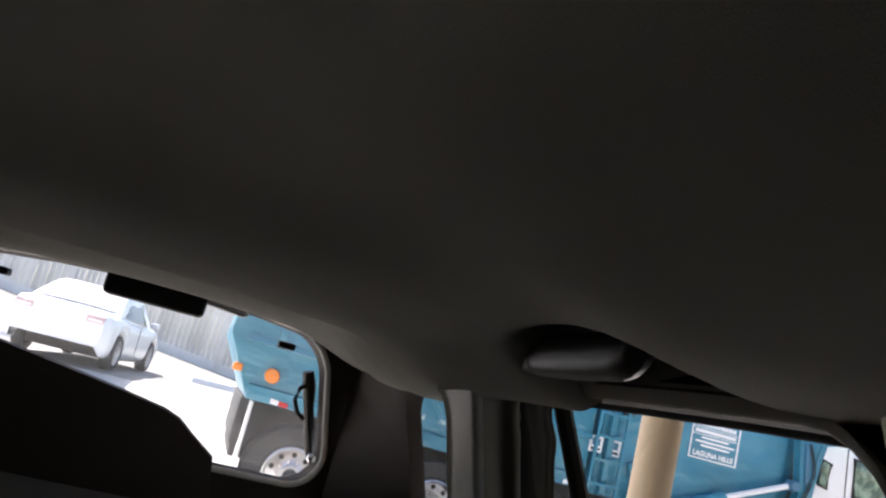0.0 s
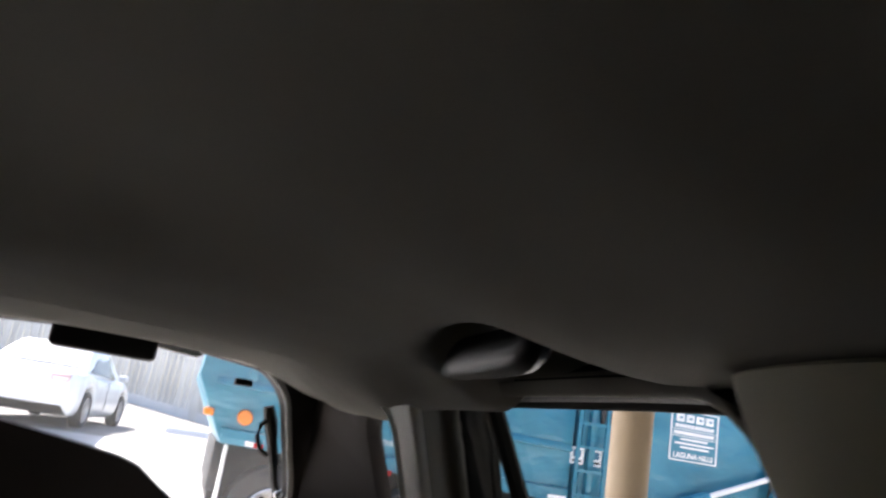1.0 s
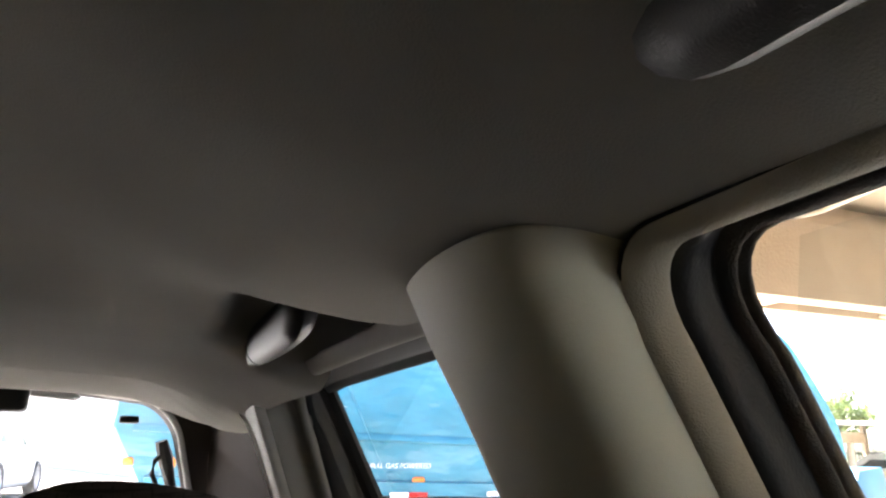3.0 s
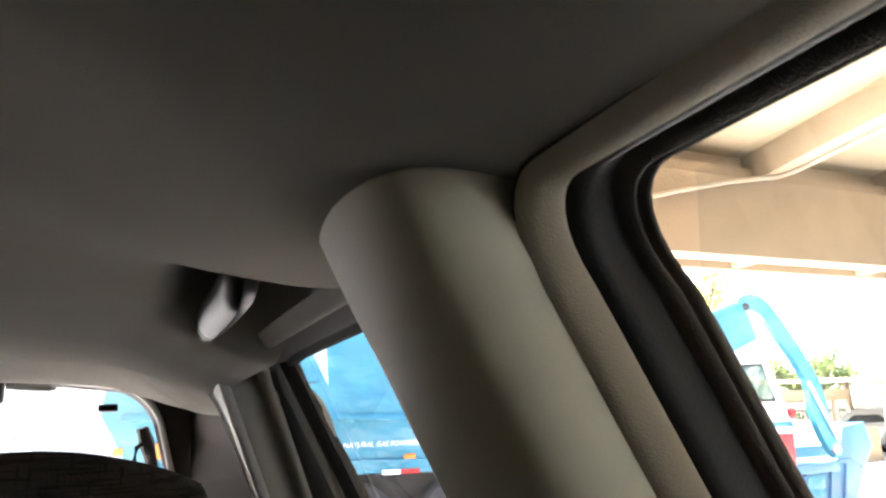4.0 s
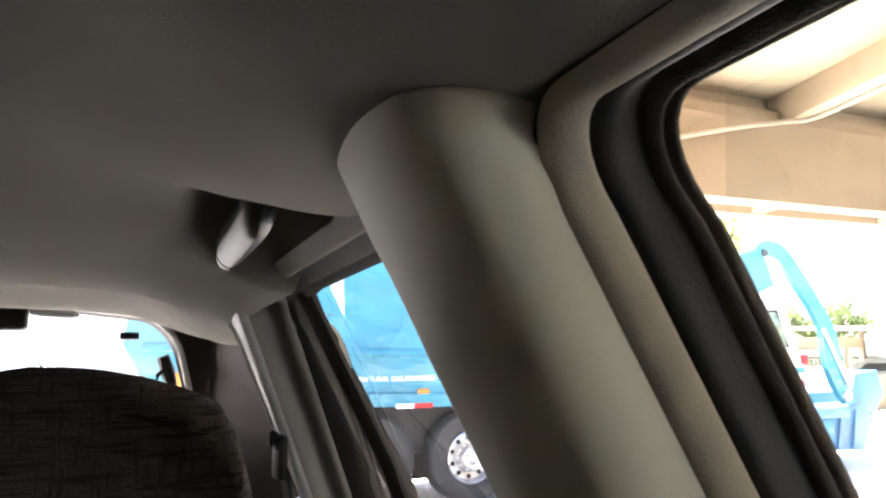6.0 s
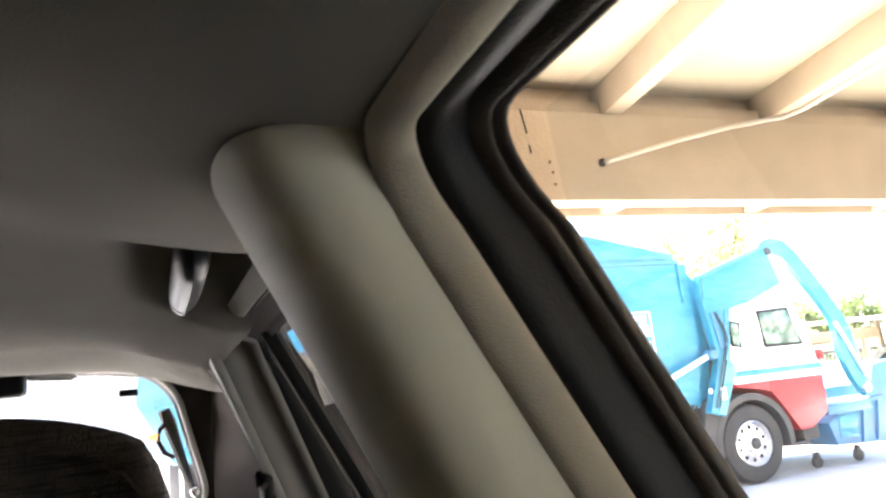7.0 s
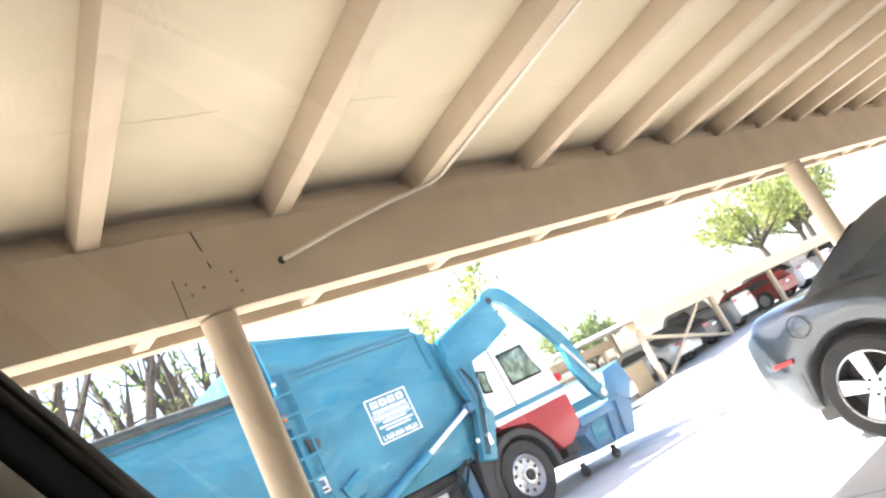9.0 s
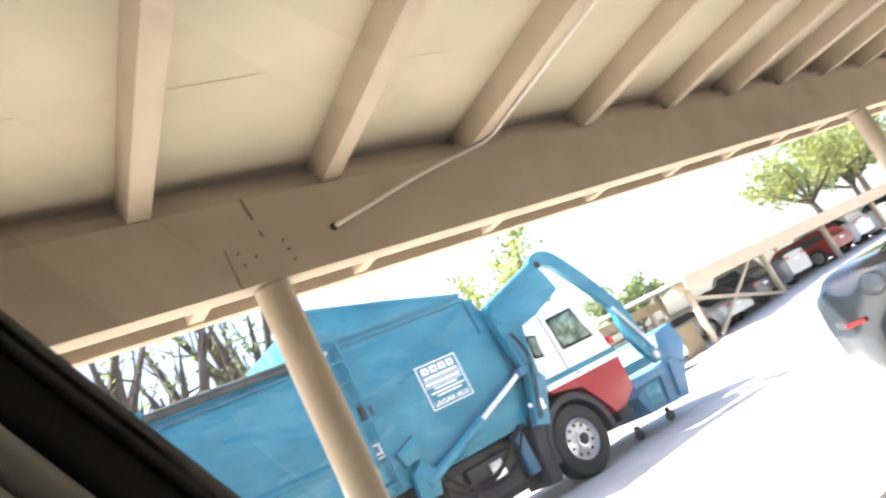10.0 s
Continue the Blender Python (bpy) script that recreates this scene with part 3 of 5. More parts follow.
# ---- seats and belt ----
seat = part("driver_seat", boxed(0.10, 0.56, 0.42, 0.56, 0.55, 1.18, 0.05, 3), CLOTH, suv, "grey-brown patterned cloth driver seat")
bm = bmesh.new()
rows = []
for k in range(25):  # round the head restraint's outline, in slices from front to back
    u = -1 + k / 12
    top = 1.533 - 0.055 * max(0.0, -0.1 - u) ** 1.5 - 0.026 * max(0.0, u) ** 2 - 0.8 * max(0.0, abs(u) - 0.80) ** 2
    x = 0.358 + 0.094 * u
    rows.append([(x, y + 0.004 * u * u, z) for y, z in ((0.452, 1.12), (0.442, 1.25), (0.438, 1.38), (0.440, top - 0.035), (0.445, top - 0.014), (0.455, top - 0.004), (0.475, top), (0.51, top - 0.002), (0.535, top - 0.012), (0.548, top - 0.04), (0.552, 1.38), (0.55, 1.12))])
grid = sheet(bm, rows)
bm.faces.new(grid[0])
bm.faces.new(grid[-1][::-1])
bmesh.ops.bevel(bm, geom=[e for e in bm.edges if any(len(f.verts) > 4 for f in e.link_faces)], offset=0.012, segments=3, affect="EDGES", profile=0.5)
part("headrest", bm, CLOTH, seat, "broad cross-woven cloth head restraint", angle=50)
bm = tube(bmesh.new(), [(0.358 + 0.088 * u, 0.4405 + 0.004 * u * u, 1.517 - 0.055 * max(0.0, -0.1 - u) ** 1.5 - 0.026 * max(0.0, u) ** 2 - 0.8 * max(0.0, abs(u) - 0.80) ** 2) for u in [-1 + j / 10 for j in range(21)]] + [(0.449, 0.4475, 1.38), (0.451, 0.455, 1.14)], 0.0022, 6)
part("piping", bm, CLOTH, seat)
belt = part("seat_belt", boxed(0.582, 0.596, 1.115, 1.165, 1.385, 1.445, 0.006), RUBBER, suv, "black seat belt on its pillar guide")
part("belt_strap", beam(bmesh.new(), (0.590, 1.14, 1.42), (0.68, 1.10, 0.9), 0.045, 0.004, up=(1, 0, 0)), RUBBER, belt)
part("belt_guide", tube(bmesh.new(), [(0.584, 1.115, 1.43), (0.580, 1.14, 1.445), (0.584, 1.165, 1.43)], 0.006, 8), TRIM_BROWN, belt)

# ---- floor, bulkhead, windscreen, closing the cabin ----
# unseen load floor, added in a pale tone to throw light onto the rear headliner
part("load_floor", boxed(-0.62, 0.62, 1.25, 2.36, 0.74, 0.78, 0.01), BOUNCE_CARPET, suv, "unseen beige-grey load floor added to bounce light upwards")
part("floor_pan", boxed(-0.72, 0.72, -1.2, 2.4, 0.30, 0.36, 0.01), TRIM_DARK, suv)
part("dashboard", boxed(-0.70, 0.70, -1.35, -0.85, 0.36, 0.98, 0.06, 4), TRIM_DARK, suv)
bm = bmesh.new()
sheet(bm, [[(x, -0.80 - 0.60 * k / 6, 1.62 - 0.62 * k / 6) for x in [-(0.54 + 0.14 * k / 6) + 2 * (0.54 + 0.14 * k / 6) * j / 8 for j in range(9)]] for k in range(7)])
w = part("windscreen", bm, CLEAR, suv, "clear windscreen")
w.visible_shadow = False
part("bonnet", boxed(-0.80, 0.80, -2.45, -1.38, 0.55, 0.98, 0.1, 4), BODY_PAINT, suv)
for s in (1, -1):
    for y in (-1.75, 1.55):
        bm = lathe(bmesh.new(), [(0.0, -0.12), (0.22, -0.12), (0.33, -0.11), (0.36, -0.06), (0.36, 0.06), (0.33, 0.11), (0.0, 0.12)], (s * 0.74, y, 0.36), "x", 28)
        part("wheel", bm, TYRE, suv)

# ---- the car's outside ----
def side_low(y):
    """Lower edge of the body, lifted round the wheels."""
    z = 0.34
    for c in (-1.75, 1.55):
        d = abs(y - c)
        if d < 0.44:
            z = max(z, 0.36 + math.sqrt(0.44 ** 2 - d * d))
    return z


for s in (1, -1):
    bm = bmesh.new()
    rows = []
    for k in range(97):
        y = -2.42 + 4.88 * k / 96
        lo, bow = side_low(y), 1 - 0.05 * smoothstep(1.9, 2.46, y) - 0.10 * smoothstep(-1.9, -2.42, y)
        rows.append([(s * x * bow, y, lo + (0.975 - lo) * f) for x, f in ((0.80, 0.0), (0.845, 0.12), (0.872, 0.45), (0.872, 0.75), (0.862, 0.93), (0.842, 1.0))])
    sheet(bm, rows)
    bmesh.ops.solidify(bm, geom=bm.faces[:], thickness=0.012)
    panel = part("body_side", bm, BODY_PAINT, suv, "grey painted body side")
    for y in (-0.98, 0.30, 1.20):
        part("door_gap", beam(bmesh.new(), (s * 0.846, y, 0.45), (s * 0.818, y, 0.93), 0.006, 0.008, up=(1, 0, 0)), RUBBER, panel)
    for y in (0.14, 1.02):
        part("door_handle", boxed(*sorted((s * 0.838, s * 0.872)), y - 0.09, y + 0.09, 0.80, 0.835, 0.01), BODY_PAINT, panel)
    part("sill", boxed(*sorted((s * 0.70, s * 0.83)), -1.28, 1.08, 0.26, 0.35, 0.02), TRIM_DARK, suv)
    part("tail_lamp", boxed(*sorted((s * 0.64, s * 0.79)), 2.36, 2.47, 0.98, 1.42, 0.02), REDLENS, suv)
    part("head_lamp", boxed(*sorted((s * 0.46, s * 0.74)), -2.50, -2.40, 0.68, 0.84, 0.025), DECAL, suv)
    mir = part("side_mirror", boxed(*sorted((s * 0.80, s * 0.98)), -0.94, -0.82, 0.98, 1.12, 0.03, 3), BODY_PAINT, suv)
    part("mirror_foot", boxed(*sorted((s * 0.74, s * 0.84)), -0.92, -0.86, 0.95, 1.02, 0.01), RUBBER, mir)
    part("roof_rack_rail", tube(bmesh.new(), [(s * 0.54, -0.35, 1.71), (s * 0.54, -0.30, 1.775), (s * 0.55, 1.95, 1.775), (s * 0.55, 2.0, 1.70)], 0.014, 8), RUBBER, suv)
part("tailgate_skin", prism(bmesh.new(), [(2.47, 0.55), (2.50, 0.98), (2.47, 1.16), (2.44, 1.16), (2.44, 0.55)], "x", -0.66, 0.66, 0.01), BODY_PAINT, suv)
part("rear_bumper", boxed(-0.82, 0.82, 2.40, 2.56, 0.34, 0.56, 0.04, 3), TRIM_DARK, suv)
part("front_bumper", boxed(-0.82, 0.82, -2.58, -2.42, 0.32, 0.60, 0.05, 3), TRIM_DARK, suv)
part("grille", boxed(-0.42, 0.42, -2.50, -2.44, 0.62, 0.84, 0.02), RUBBER, suv)
part("number_plate", boxed(-0.16, 0.16, 2.50, 2.515, 0.70, 0.83, 0.004), DECAL, suv)

# ---- ground ----
ground = tagged(link_mesh("ground", boxed(-400, 500, -400, 500, -0.30, -0.02), ASPHALT), "dark grey asphalt stretching away", "ground", kind="structure")
bm = bmesh.new()
box(bm, -60, 120, -8.0, 19.6, -0.02, 0.0)
tagged(link_mesh("pavement", bm, PAVING), "sun-bleached pale concrete car park paving", "pavement", kind="structure")

RISE_Z = 0.72


def lot_z(x, y):
    """The lot behind the aisle: a low rise, falling off towards +x further back."""
    z = RISE_Z * smoothstep(12.0, 15.4, y)
    return 0.004 + z - 0.13 * (max(-24.0, min(12.0, x)) + 1.0) * smoothstep(19.0, 39.0, y)


LOT_ASPHALT = material("worn_lot_asphalt", (0.20, 0.195, 0.185), 0.95, var=0.2, scale=1.5, grain=0.5, grain_scale=60, dirt=(0.30, 0.29, 0.27), dirt_scale=0.4, dirt_amount=0.5)
for nm, mat, lab, lines in (
        ("pavement_rise", PAVING, "pale concrete apron on a low rise behind the aisle", (12.2, 12.8, 13.5, 14.2, 14.9)),
        ("lot_asphalt", LOT_ASPHALT, "worn grey asphalt lot sloping up to the fence", (14.9, 15.4, 17, 19, 22, 25, 28, 31, 34, 37, 39, 44))):
    bm = bmesh.new()
    sheet(bm, [[(x, y, lot_z(x, y)) for x in [-60 + 2.92 * k for k in range(26)]] for y in lines])
    tagged(link_mesh(nm, bm, mat), lab, "pavement", kind="structure")

# two unseen dark walls, added to keep daylight off the headliner and pillar
DARK_WALL = material("shade_wall_paint", (0.12, 0.10, 0.08), 0.9, var=0.1, grain=0.4, grain_scale=80)
tagged(link_mesh("wall_side", boxed(-1.45, -1.25, -4.7, 2.45, 0, 2.80, 0.01), DARK_WALL), "unseen dark brown wall added to cut light from the passenger side", "wall", kind="structure")
tagged(link_mesh("wall_front", boxed(-1.25, 3.2, -2.95, -2.75, 0, 3.00, 0.01), DARK_WALL), "unseen dark brown wall added to cut light from ahead", "wall", kind="structure")

# ---- carport over the car ----
carport = thing("carport", "open timber carport painted tan, joists on a long beam", "carport")
part("beam", boxed(-14, 70, 3.06, 3.20, 2.395, 2.853, 0.006), TAN, carport, "long tan painted timber beam")
part("beam", boxed(-14, 70, -3.9, -3.76, 2.60, 3.05, 0.006), TAN, carport)
SKEW, RISE, DEEP = 0.11, 0.03, 0.17   # joists run slantwise over the beam and rise towards the car's nose


def slanted(x0, x1, y0, y1, z0, z1, bevel=0.0):
    """A box laid along the joists: shifted sideways and up with its distance from the beam."""
    bm = boxed(x0, x1, y0, y1, z0, z1, bevel)
    for v in bm.verts:
        d = 3.06 - v.co.y
        v.co.x, v.co.z = v.co.x - SKEW * d, v.co.z + RISE * d
    return bm


starts = [1.60 - 0.98 * k for k in range(15, 0, -1)] + [1.60, 2.64, 3.70, 4.82, 5.87] + [6.81 + 0.92 * k for k in range(66)]
joist = tail = None
for k, x in enumerate(starts):
    x = x + 0.05
    ob = part("joist", slanted(-0.05, 0.06, -4.3, 3.20, 2.856, 2.856 + DEEP, 0.004), TAN, carport) if joist is None else new("joist", joist.data)
    joist = joist or ob
    ob.parent, ob.location = carport, (x, 0, 0)
    t2 = part("rafter_tail", boxed(-0.045, 0.045, 3.205, 3.62, 2.47, 2.88, 0.004), TAN, carport) if tail is None else new("rafter_tail", tail.data)
    tail = tail or t2
    t2.parent, t2.location = carport, (x + 0.25, 0, 0)
    gap = (starts[k + 1] if k + 1 < len(starts) else starts[k] + 0.91) - starts[k]
    part("blocking", boxed(x + 0.045, x + gap - 0.045, 3.10, 3.15, 2.856, 2.931, 0.003), TAN, carport)
    part("closing_board", boxed(x + 0.040, x + gap - 0.040, 3.175, 3.20, 2.856, 3.022, 0.002), TAN, carport)
    part("deck_board", slanted(x, x + gap - 0.002, -4.5, 3.62, 2.857 + DEEP, 2.882 + DEEP), DECK, carport)
part("fascia", boxed(-14, 70, 3.625, 3.665, 2.51, 3.07, 0.004), TAN, carport)
part("gutter", boxed(-14, 70, 3.60, 3.68, 2.455, 2.62, 0.006), TAN, carport)
part("ledger", boxed(-14, 70, 3.40, 3.45, 2.50, 2.57, 0.004), TAN, carport)
post = None
for k in range(-2, 11):
    x = 2.152 + 6.80 * k
    bm = lathe(bmesh.new(), [(0.0, -0.02), (0.092, -0.02), (0.092, 0.02), (0.090, 1.2), (0.092, 2.38), (0.0, 2.392)], (0, 0, 0), "z", 28) if post is None else None
    ob = part("post", bm, TAN, carport, "round tan painted steel post") if post is None else new("post", post.data)
    post = post or ob
    ob.parent, ob.location = carport, (x, 3.13, 0)
    back = new("post", post.data)
    back.parent, back.location = carport, (x, -3.83, 0)
CONDUIT = material("conduit_paint", (0.66, 0.60, 0.50), 0.5, var=0.06, scale=6)
RUST = material("rusty_steel", (0.20, 0.12, 0.07), 0.8, var=0.3, scale=40)
# steel strap, bolts and the split in the beam above the post
bm = bmesh.new()
for x, z in ((2.03, 2.575), (2.04, 2.51), (2.11, 2.54), (2.280, 2.588), (2.29, 2.535), (2.295, 2.475)):
    lathe(bm, [(0.0, -0.005), (0.007, -0.004), (0.008, 0.003)], (x, 3.058, z), "y", 10)
part("bolt", bm, RUST, carport, "weathered bolt heads")
part("beam_joint", beam(bmesh.new(), (2.155, 3.0585, 2.853), (2.175, 3.0585, 2.73), 0.006, 0.006), RUBBER, carport)
part("beam_joint", beam(bmesh.new(), (2.180, 3.0585, 2.67), (2.185, 3.0585, 2.63), 0.005, 0.006), RUBBER, carport)
part("plate_edge", beam(bmesh.new(), (1.972, 3.0585, 2.61), (1.975, 3.0585, 2.40), 0.005, 0.004), RUBBER, carport)
bm = tube(bmesh.new(), [(2.575, 3.10, 2.588), (2.60, 3.035, 2.590), (2.75, 3.035, 2.63), (3.05, 3.03, 2.71), (3.40, 3.02, 2.79), (3.65, 3.02, 2.838), (3.76, 2.97, 2.846), (3.79, 2.88, 2.850), (3.66, 1.5, 2.892), (3.38, -1.0, 2.967), (3.05, -4.0, 3.057)], 0.0125, 10)
part("conduit", bm, CONDUIT, carport, "thin pale electrical conduit pipe")
part("conduit_hole", lathe(bmesh.new(), [(0.0, 0.0), (0.022, 0.0), (0.022, 0.006)], (2.578, 3.052, 2.588), "y", 14), RUBBER, carport)

for x, y0, y1 in ((0.62, 2.44, 2.40), (1.58, 2.36, 2.29), (2.60, 2.30, 2.27), (3.62, 2.30, 2.27), (4.56, 2.3, 2.28)):  # open joints in the roof boards
    part("deck_joint", beam(bmesh.new(), (x - 0.2 + 0.07, y0, 2.856 + DEEP + RISE * (3.06 - y0) - 0.0015), (x - 0.2 + 0.75, y1, 2.856 + DEEP + RISE * (3.06 - y1) - 0.0008), 0.002, 0.0015), TAN, carport)
# hairline cracks in the paving
rng = random.Random(5)
for pts in (((5.5, 5.30), (5.78, 5.37), (6.12, 5.40), (6.57, 5.35), (7.1, 5.5), (7.62, 5.63), (8.4, 5.7)), ((3.6, 4.6), (4.3, 4.5), (5.2, 4.62), (6.2, 4.5), (7.0, 4.45), (8.2, 4.6)), ((9.2, 5.2), (9.4, 6.3), (9.3, 7.3), (9.6, 9.0)), ((4.9, 0.5), (4.95, 1.6), (5.06, 2.9), (5.0, 4.2))):
    bm = bmesh.new()
    fine = []
    for (xa, ya), (xb, yb) in zip(pts, pts[1:]):
        fine += [(xa + (xb - xa) * j / 6 + rng.uniform(-0.02, 0.02), ya + (yb - ya) * j / 6 + rng.uniform(-0.02, 0.02)) for j in range(6)]
    sheet(bm, [[(x - w, y - w, 0.004), (x + w, y + w, 0.004)] for x, y in fine for w in [rng.uniform(0.003, 0.010)]])
    tagged(link_mesh("paving_crack", bm, CHASSIS), "dark hairline crack in the pale paving", "crack", kind="structure")

# ---- refuse truck in the aisle ----
truck = thing("refuse_truck", "blue front-loading refuse truck with white and red cab", "truck", (0, 0, 0))
TY = 8.20   # its near side
TW = 2.45   # its width


def slab(outline, y0=TY, y1=TY + TW, bevel=0.02):
    return prism(bmesh.new(), outline, "y", y0, y1, bevel)


TARP = material("tarpaulin", (0.045, 0.055, 0.055), 0.75, var=0.3, scale=6, grain=0.4, grain_scale=12, bump=0.03)
# rear body: a long trough with a rolled top rail and a ledge
rear = part("rear_body", slab([(0.62, 1.62), (0.95, 1.0), (4.60, 1.0), (4.60, 2.80), (1.2, 2.84), (0.70, 2.35)], bevel=0.03), BLUE, truck, "dented blue steel refuse body")
part("ledge", prism(bmesh.new(), [(TY - 0.05, 1.60), (TY - 0.02, 1.64), (TY + 0.05, 1.64), (TY + 0.05, 1.56), (TY - 0.05, 1.57)], "x", 0.8, 4.58, 0.008), BLUE, rear)
part("lower_rail", prism(bmesh.new(), [(TY - 0.04, 1.00), (TY - 0.05, 1.14), (TY + 0.05, 1.16), (TY + 0.05, 0.99)], "x", 0.95, 4.58, 0.008), BLUE, rear)
part("top_rail", tube(bmesh.new(), [(1.2, TY + 0.02, 2.80), (4.58, TY + 0.02, 2.79)], 0.05, 12), BLUE, rear)
part("tarp_roll", tube(bmesh.new(), [(2.72, TY - 0.03, 2.80), (3.4, TY - 0.03, 2.81), (4.57, TY - 0.03, 2.79)], [0.055, 0.06, 0.056], 14), TARP, rear, "dark grey-green rolled tarpaulin")
part("rail_gutter", boxed(1.25, 4.57, TY - 0.05, TY, 2.66, 2.69, 0.006), BLUE_DARK, rear)
part("rail_cap", boxed(2.62, 2.74, TY - 0.06, TY + 0.06, 2.80, 2.90, 0.02), BLUE, rear)
for x in (1.15, 2.3):
    part("rib", boxed(x - 0.04, x + 0.04, TY - 0.035, TY + 0.02, 1.65, 2.76, 0.01), BLUE, rear)
for x0, x1, mat in ((3.31, 3.52, DECAL), (3.52, 3.745, REDLENS), (4.36, 4.55, DECAL), (2.2, 2.4, DECAL), (2.4, 2.62, REDLENS), (1.28, 1.37, REDLENS), (1.2, 1.28, DECAL)):
    part("reflector", boxed(x0, x1, TY - 0.056, TY - 0.049, 1.015, 1.065), mat, truck)
lad = part("ladder", beam(bmesh.new(), (4.98, TY - 0.08, 1.0), (4.98, TY - 0.08, 2.95), 0.035, 0.035, up=(1, 0, 0)), BLUE, truck, "blue steel access ladder")
part("stile", beam(bmesh.new(), (4.62, TY - 0.08, 1.0), (4.62, TY - 0.08, 2.75), 0.035, 0.035, up=(1, 0, 0)), BLUE, lad)
for k in range(7):
    part("rung", beam(bmesh.new(), (4.62, TY - 0.08, 1.1 + 0.27 * k), (4.98, TY - 0.08, 1.1 + 0.27 * k), 0.03, 0.03), BLUE, lad)
part("amber_marker", boxed(3.575, 3.725, TY - 0.035, TY + 0.01, 1.145, 1.225, 0.03, 3), AMBER, truck)
for x in (4.66, 4.90):
    d = part("warning_decal", boxed(x - 0.085, x + 0.085, TY - 0.004, TY + 0.01, 1.44, 1.63), DECAL, truck, "small white warning decal")
    part("decal_bar", boxed(x - 0.05, x + 0.05, TY - 0.006, TY, 1.52, 1.60), BLUE_DARK, d)
    part("decal_bar", boxed(x - 0.06, x + 0.06, TY - 0.006, TY, 1.465, 1.49), RUBBER, d)
FACE = Matrix.Rotation(radians(90), 4, "X")
lettering("lettering", "NATURAL GAS POWERED", 0.078, Matrix.Translation((3.19, TY - 0.006, 1.43)) @ FACE, DECAL, truck, "white slanted lettering", 0.0004, 0.2)
lettering("lettering", "VEHICLE", 0.078, Matrix.Translation((2.42, TY - 0.006, 1.43)) @ FACE, DECAL, truck, "white slanted lettering", 0.0004, 0.2)
# the white notice on the tall body
sign = part("notice", bmesh.new() and boxed(5.985, 6.59, TY - 0.008, TY + 0.004, 2.262, 2.28), DECAL, truck, "white-lined notice panel with block letters")
for x0, x1, z0, z1 in ((5.985, 6.59, 1.68, 1.695), (5.985, 6.0, 1.69, 2.27), (6.575, 6.59, 1.69, 2.27), (6.0, 6.575, 2.045, 2.055), (6.0, 6.575, 1.965, 1.975)):
    part("notice_line", boxed(x0, x1, TY - 0.008, TY + 0.004, z0, z1), DECAL, sign)
for k in range(4):
    part("logo_block", boxed(6.05 + 0.125 * k, 6.15 + 0.125 * k, TY - 0.008, TY + 0.004, 2.14, 2.235, 0.01), DECAL, sign)
    part("logo_gap", boxed(6.085 + 0.125 * k, 6.12 + 0.125 * k, TY - 0.010, TY, 2.175, 2.20), BLUE, sign)
for k in range(10):
    part("text_bar", boxed(6.045 + 0.05 * k, 6.08 + 0.05 * k, TY - 0.008, TY + 0.004, 2.07, 2.115), DECAL, sign)
part("text_bar", boxed(6.03, 6.54, TY - 0.008, TY + 0.004, 1.99, 2.03), DECAL, sign)
for z, a, b in ((1.925, 6.12, 6.46), (1.875, 6.05, 6.54), (1.83, 6.12, 6.48)):
    part("text_bar", boxed(a, b, TY - 0.008, TY + 0.004, z, z + 0.024), DECAL, sign)
lettering("lettering", "LAGUNA HILLS", 0.086, Matrix.Translation((6.240, TY - 0.008, 1.825)) @ FACE, DECAL, sign, "", 0.0030)

# chassis, tanks and running gear
part("chassis", boxed(0.95, 9.0, TY + 0.35, TY + 2.1, 0.55, 0.98, 0.03), CHASSIS, truck, "black greasy chassis")
part("underframe", boxed(5.15, 7.10, TY + 0.16, TY + 1.0, 0.32, 0.96, 0.04), CHASSIS, truck)
part("battery_box", boxed(5.95, 6.75, TY + 0.05, TY + 0.5, 0.42, 0.85, 0.03), CHASSIS, truck)
part("step_plate", boxed(6.30, 6.52, TY + 0.02, TY + 0.06, 0.62, 0.80, 0.01), ALLOY, truck)
part("air_tank", tube(bmesh.new(), [(5.0, TY + 0.3, 0.65), (5.8, TY + 0.3, 0.65)], 0.17, 16), CHASSIS, truck)
# made-up dark box that keeps sunlit ground from showing between the rear wheels
part("axle_case", boxed(3.15, 4.0, TY + 0.55, TY + 1.3, 0.24, 0.95, 0.06, 3), CHASSIS, truck, "dark box added to close the bright gap between the rear wheels")
part("mud_flap", boxed(7.10, 7.16, TY + 0.05, TY + 0.6, 0.22, 0.95, 0.01), RUBBER, truck)
part("mud_flap", boxed(1.02, 1.05, TY + 0.02, TY + 0.6, 0.35, 0.98, 0.005), WHITE, truck)


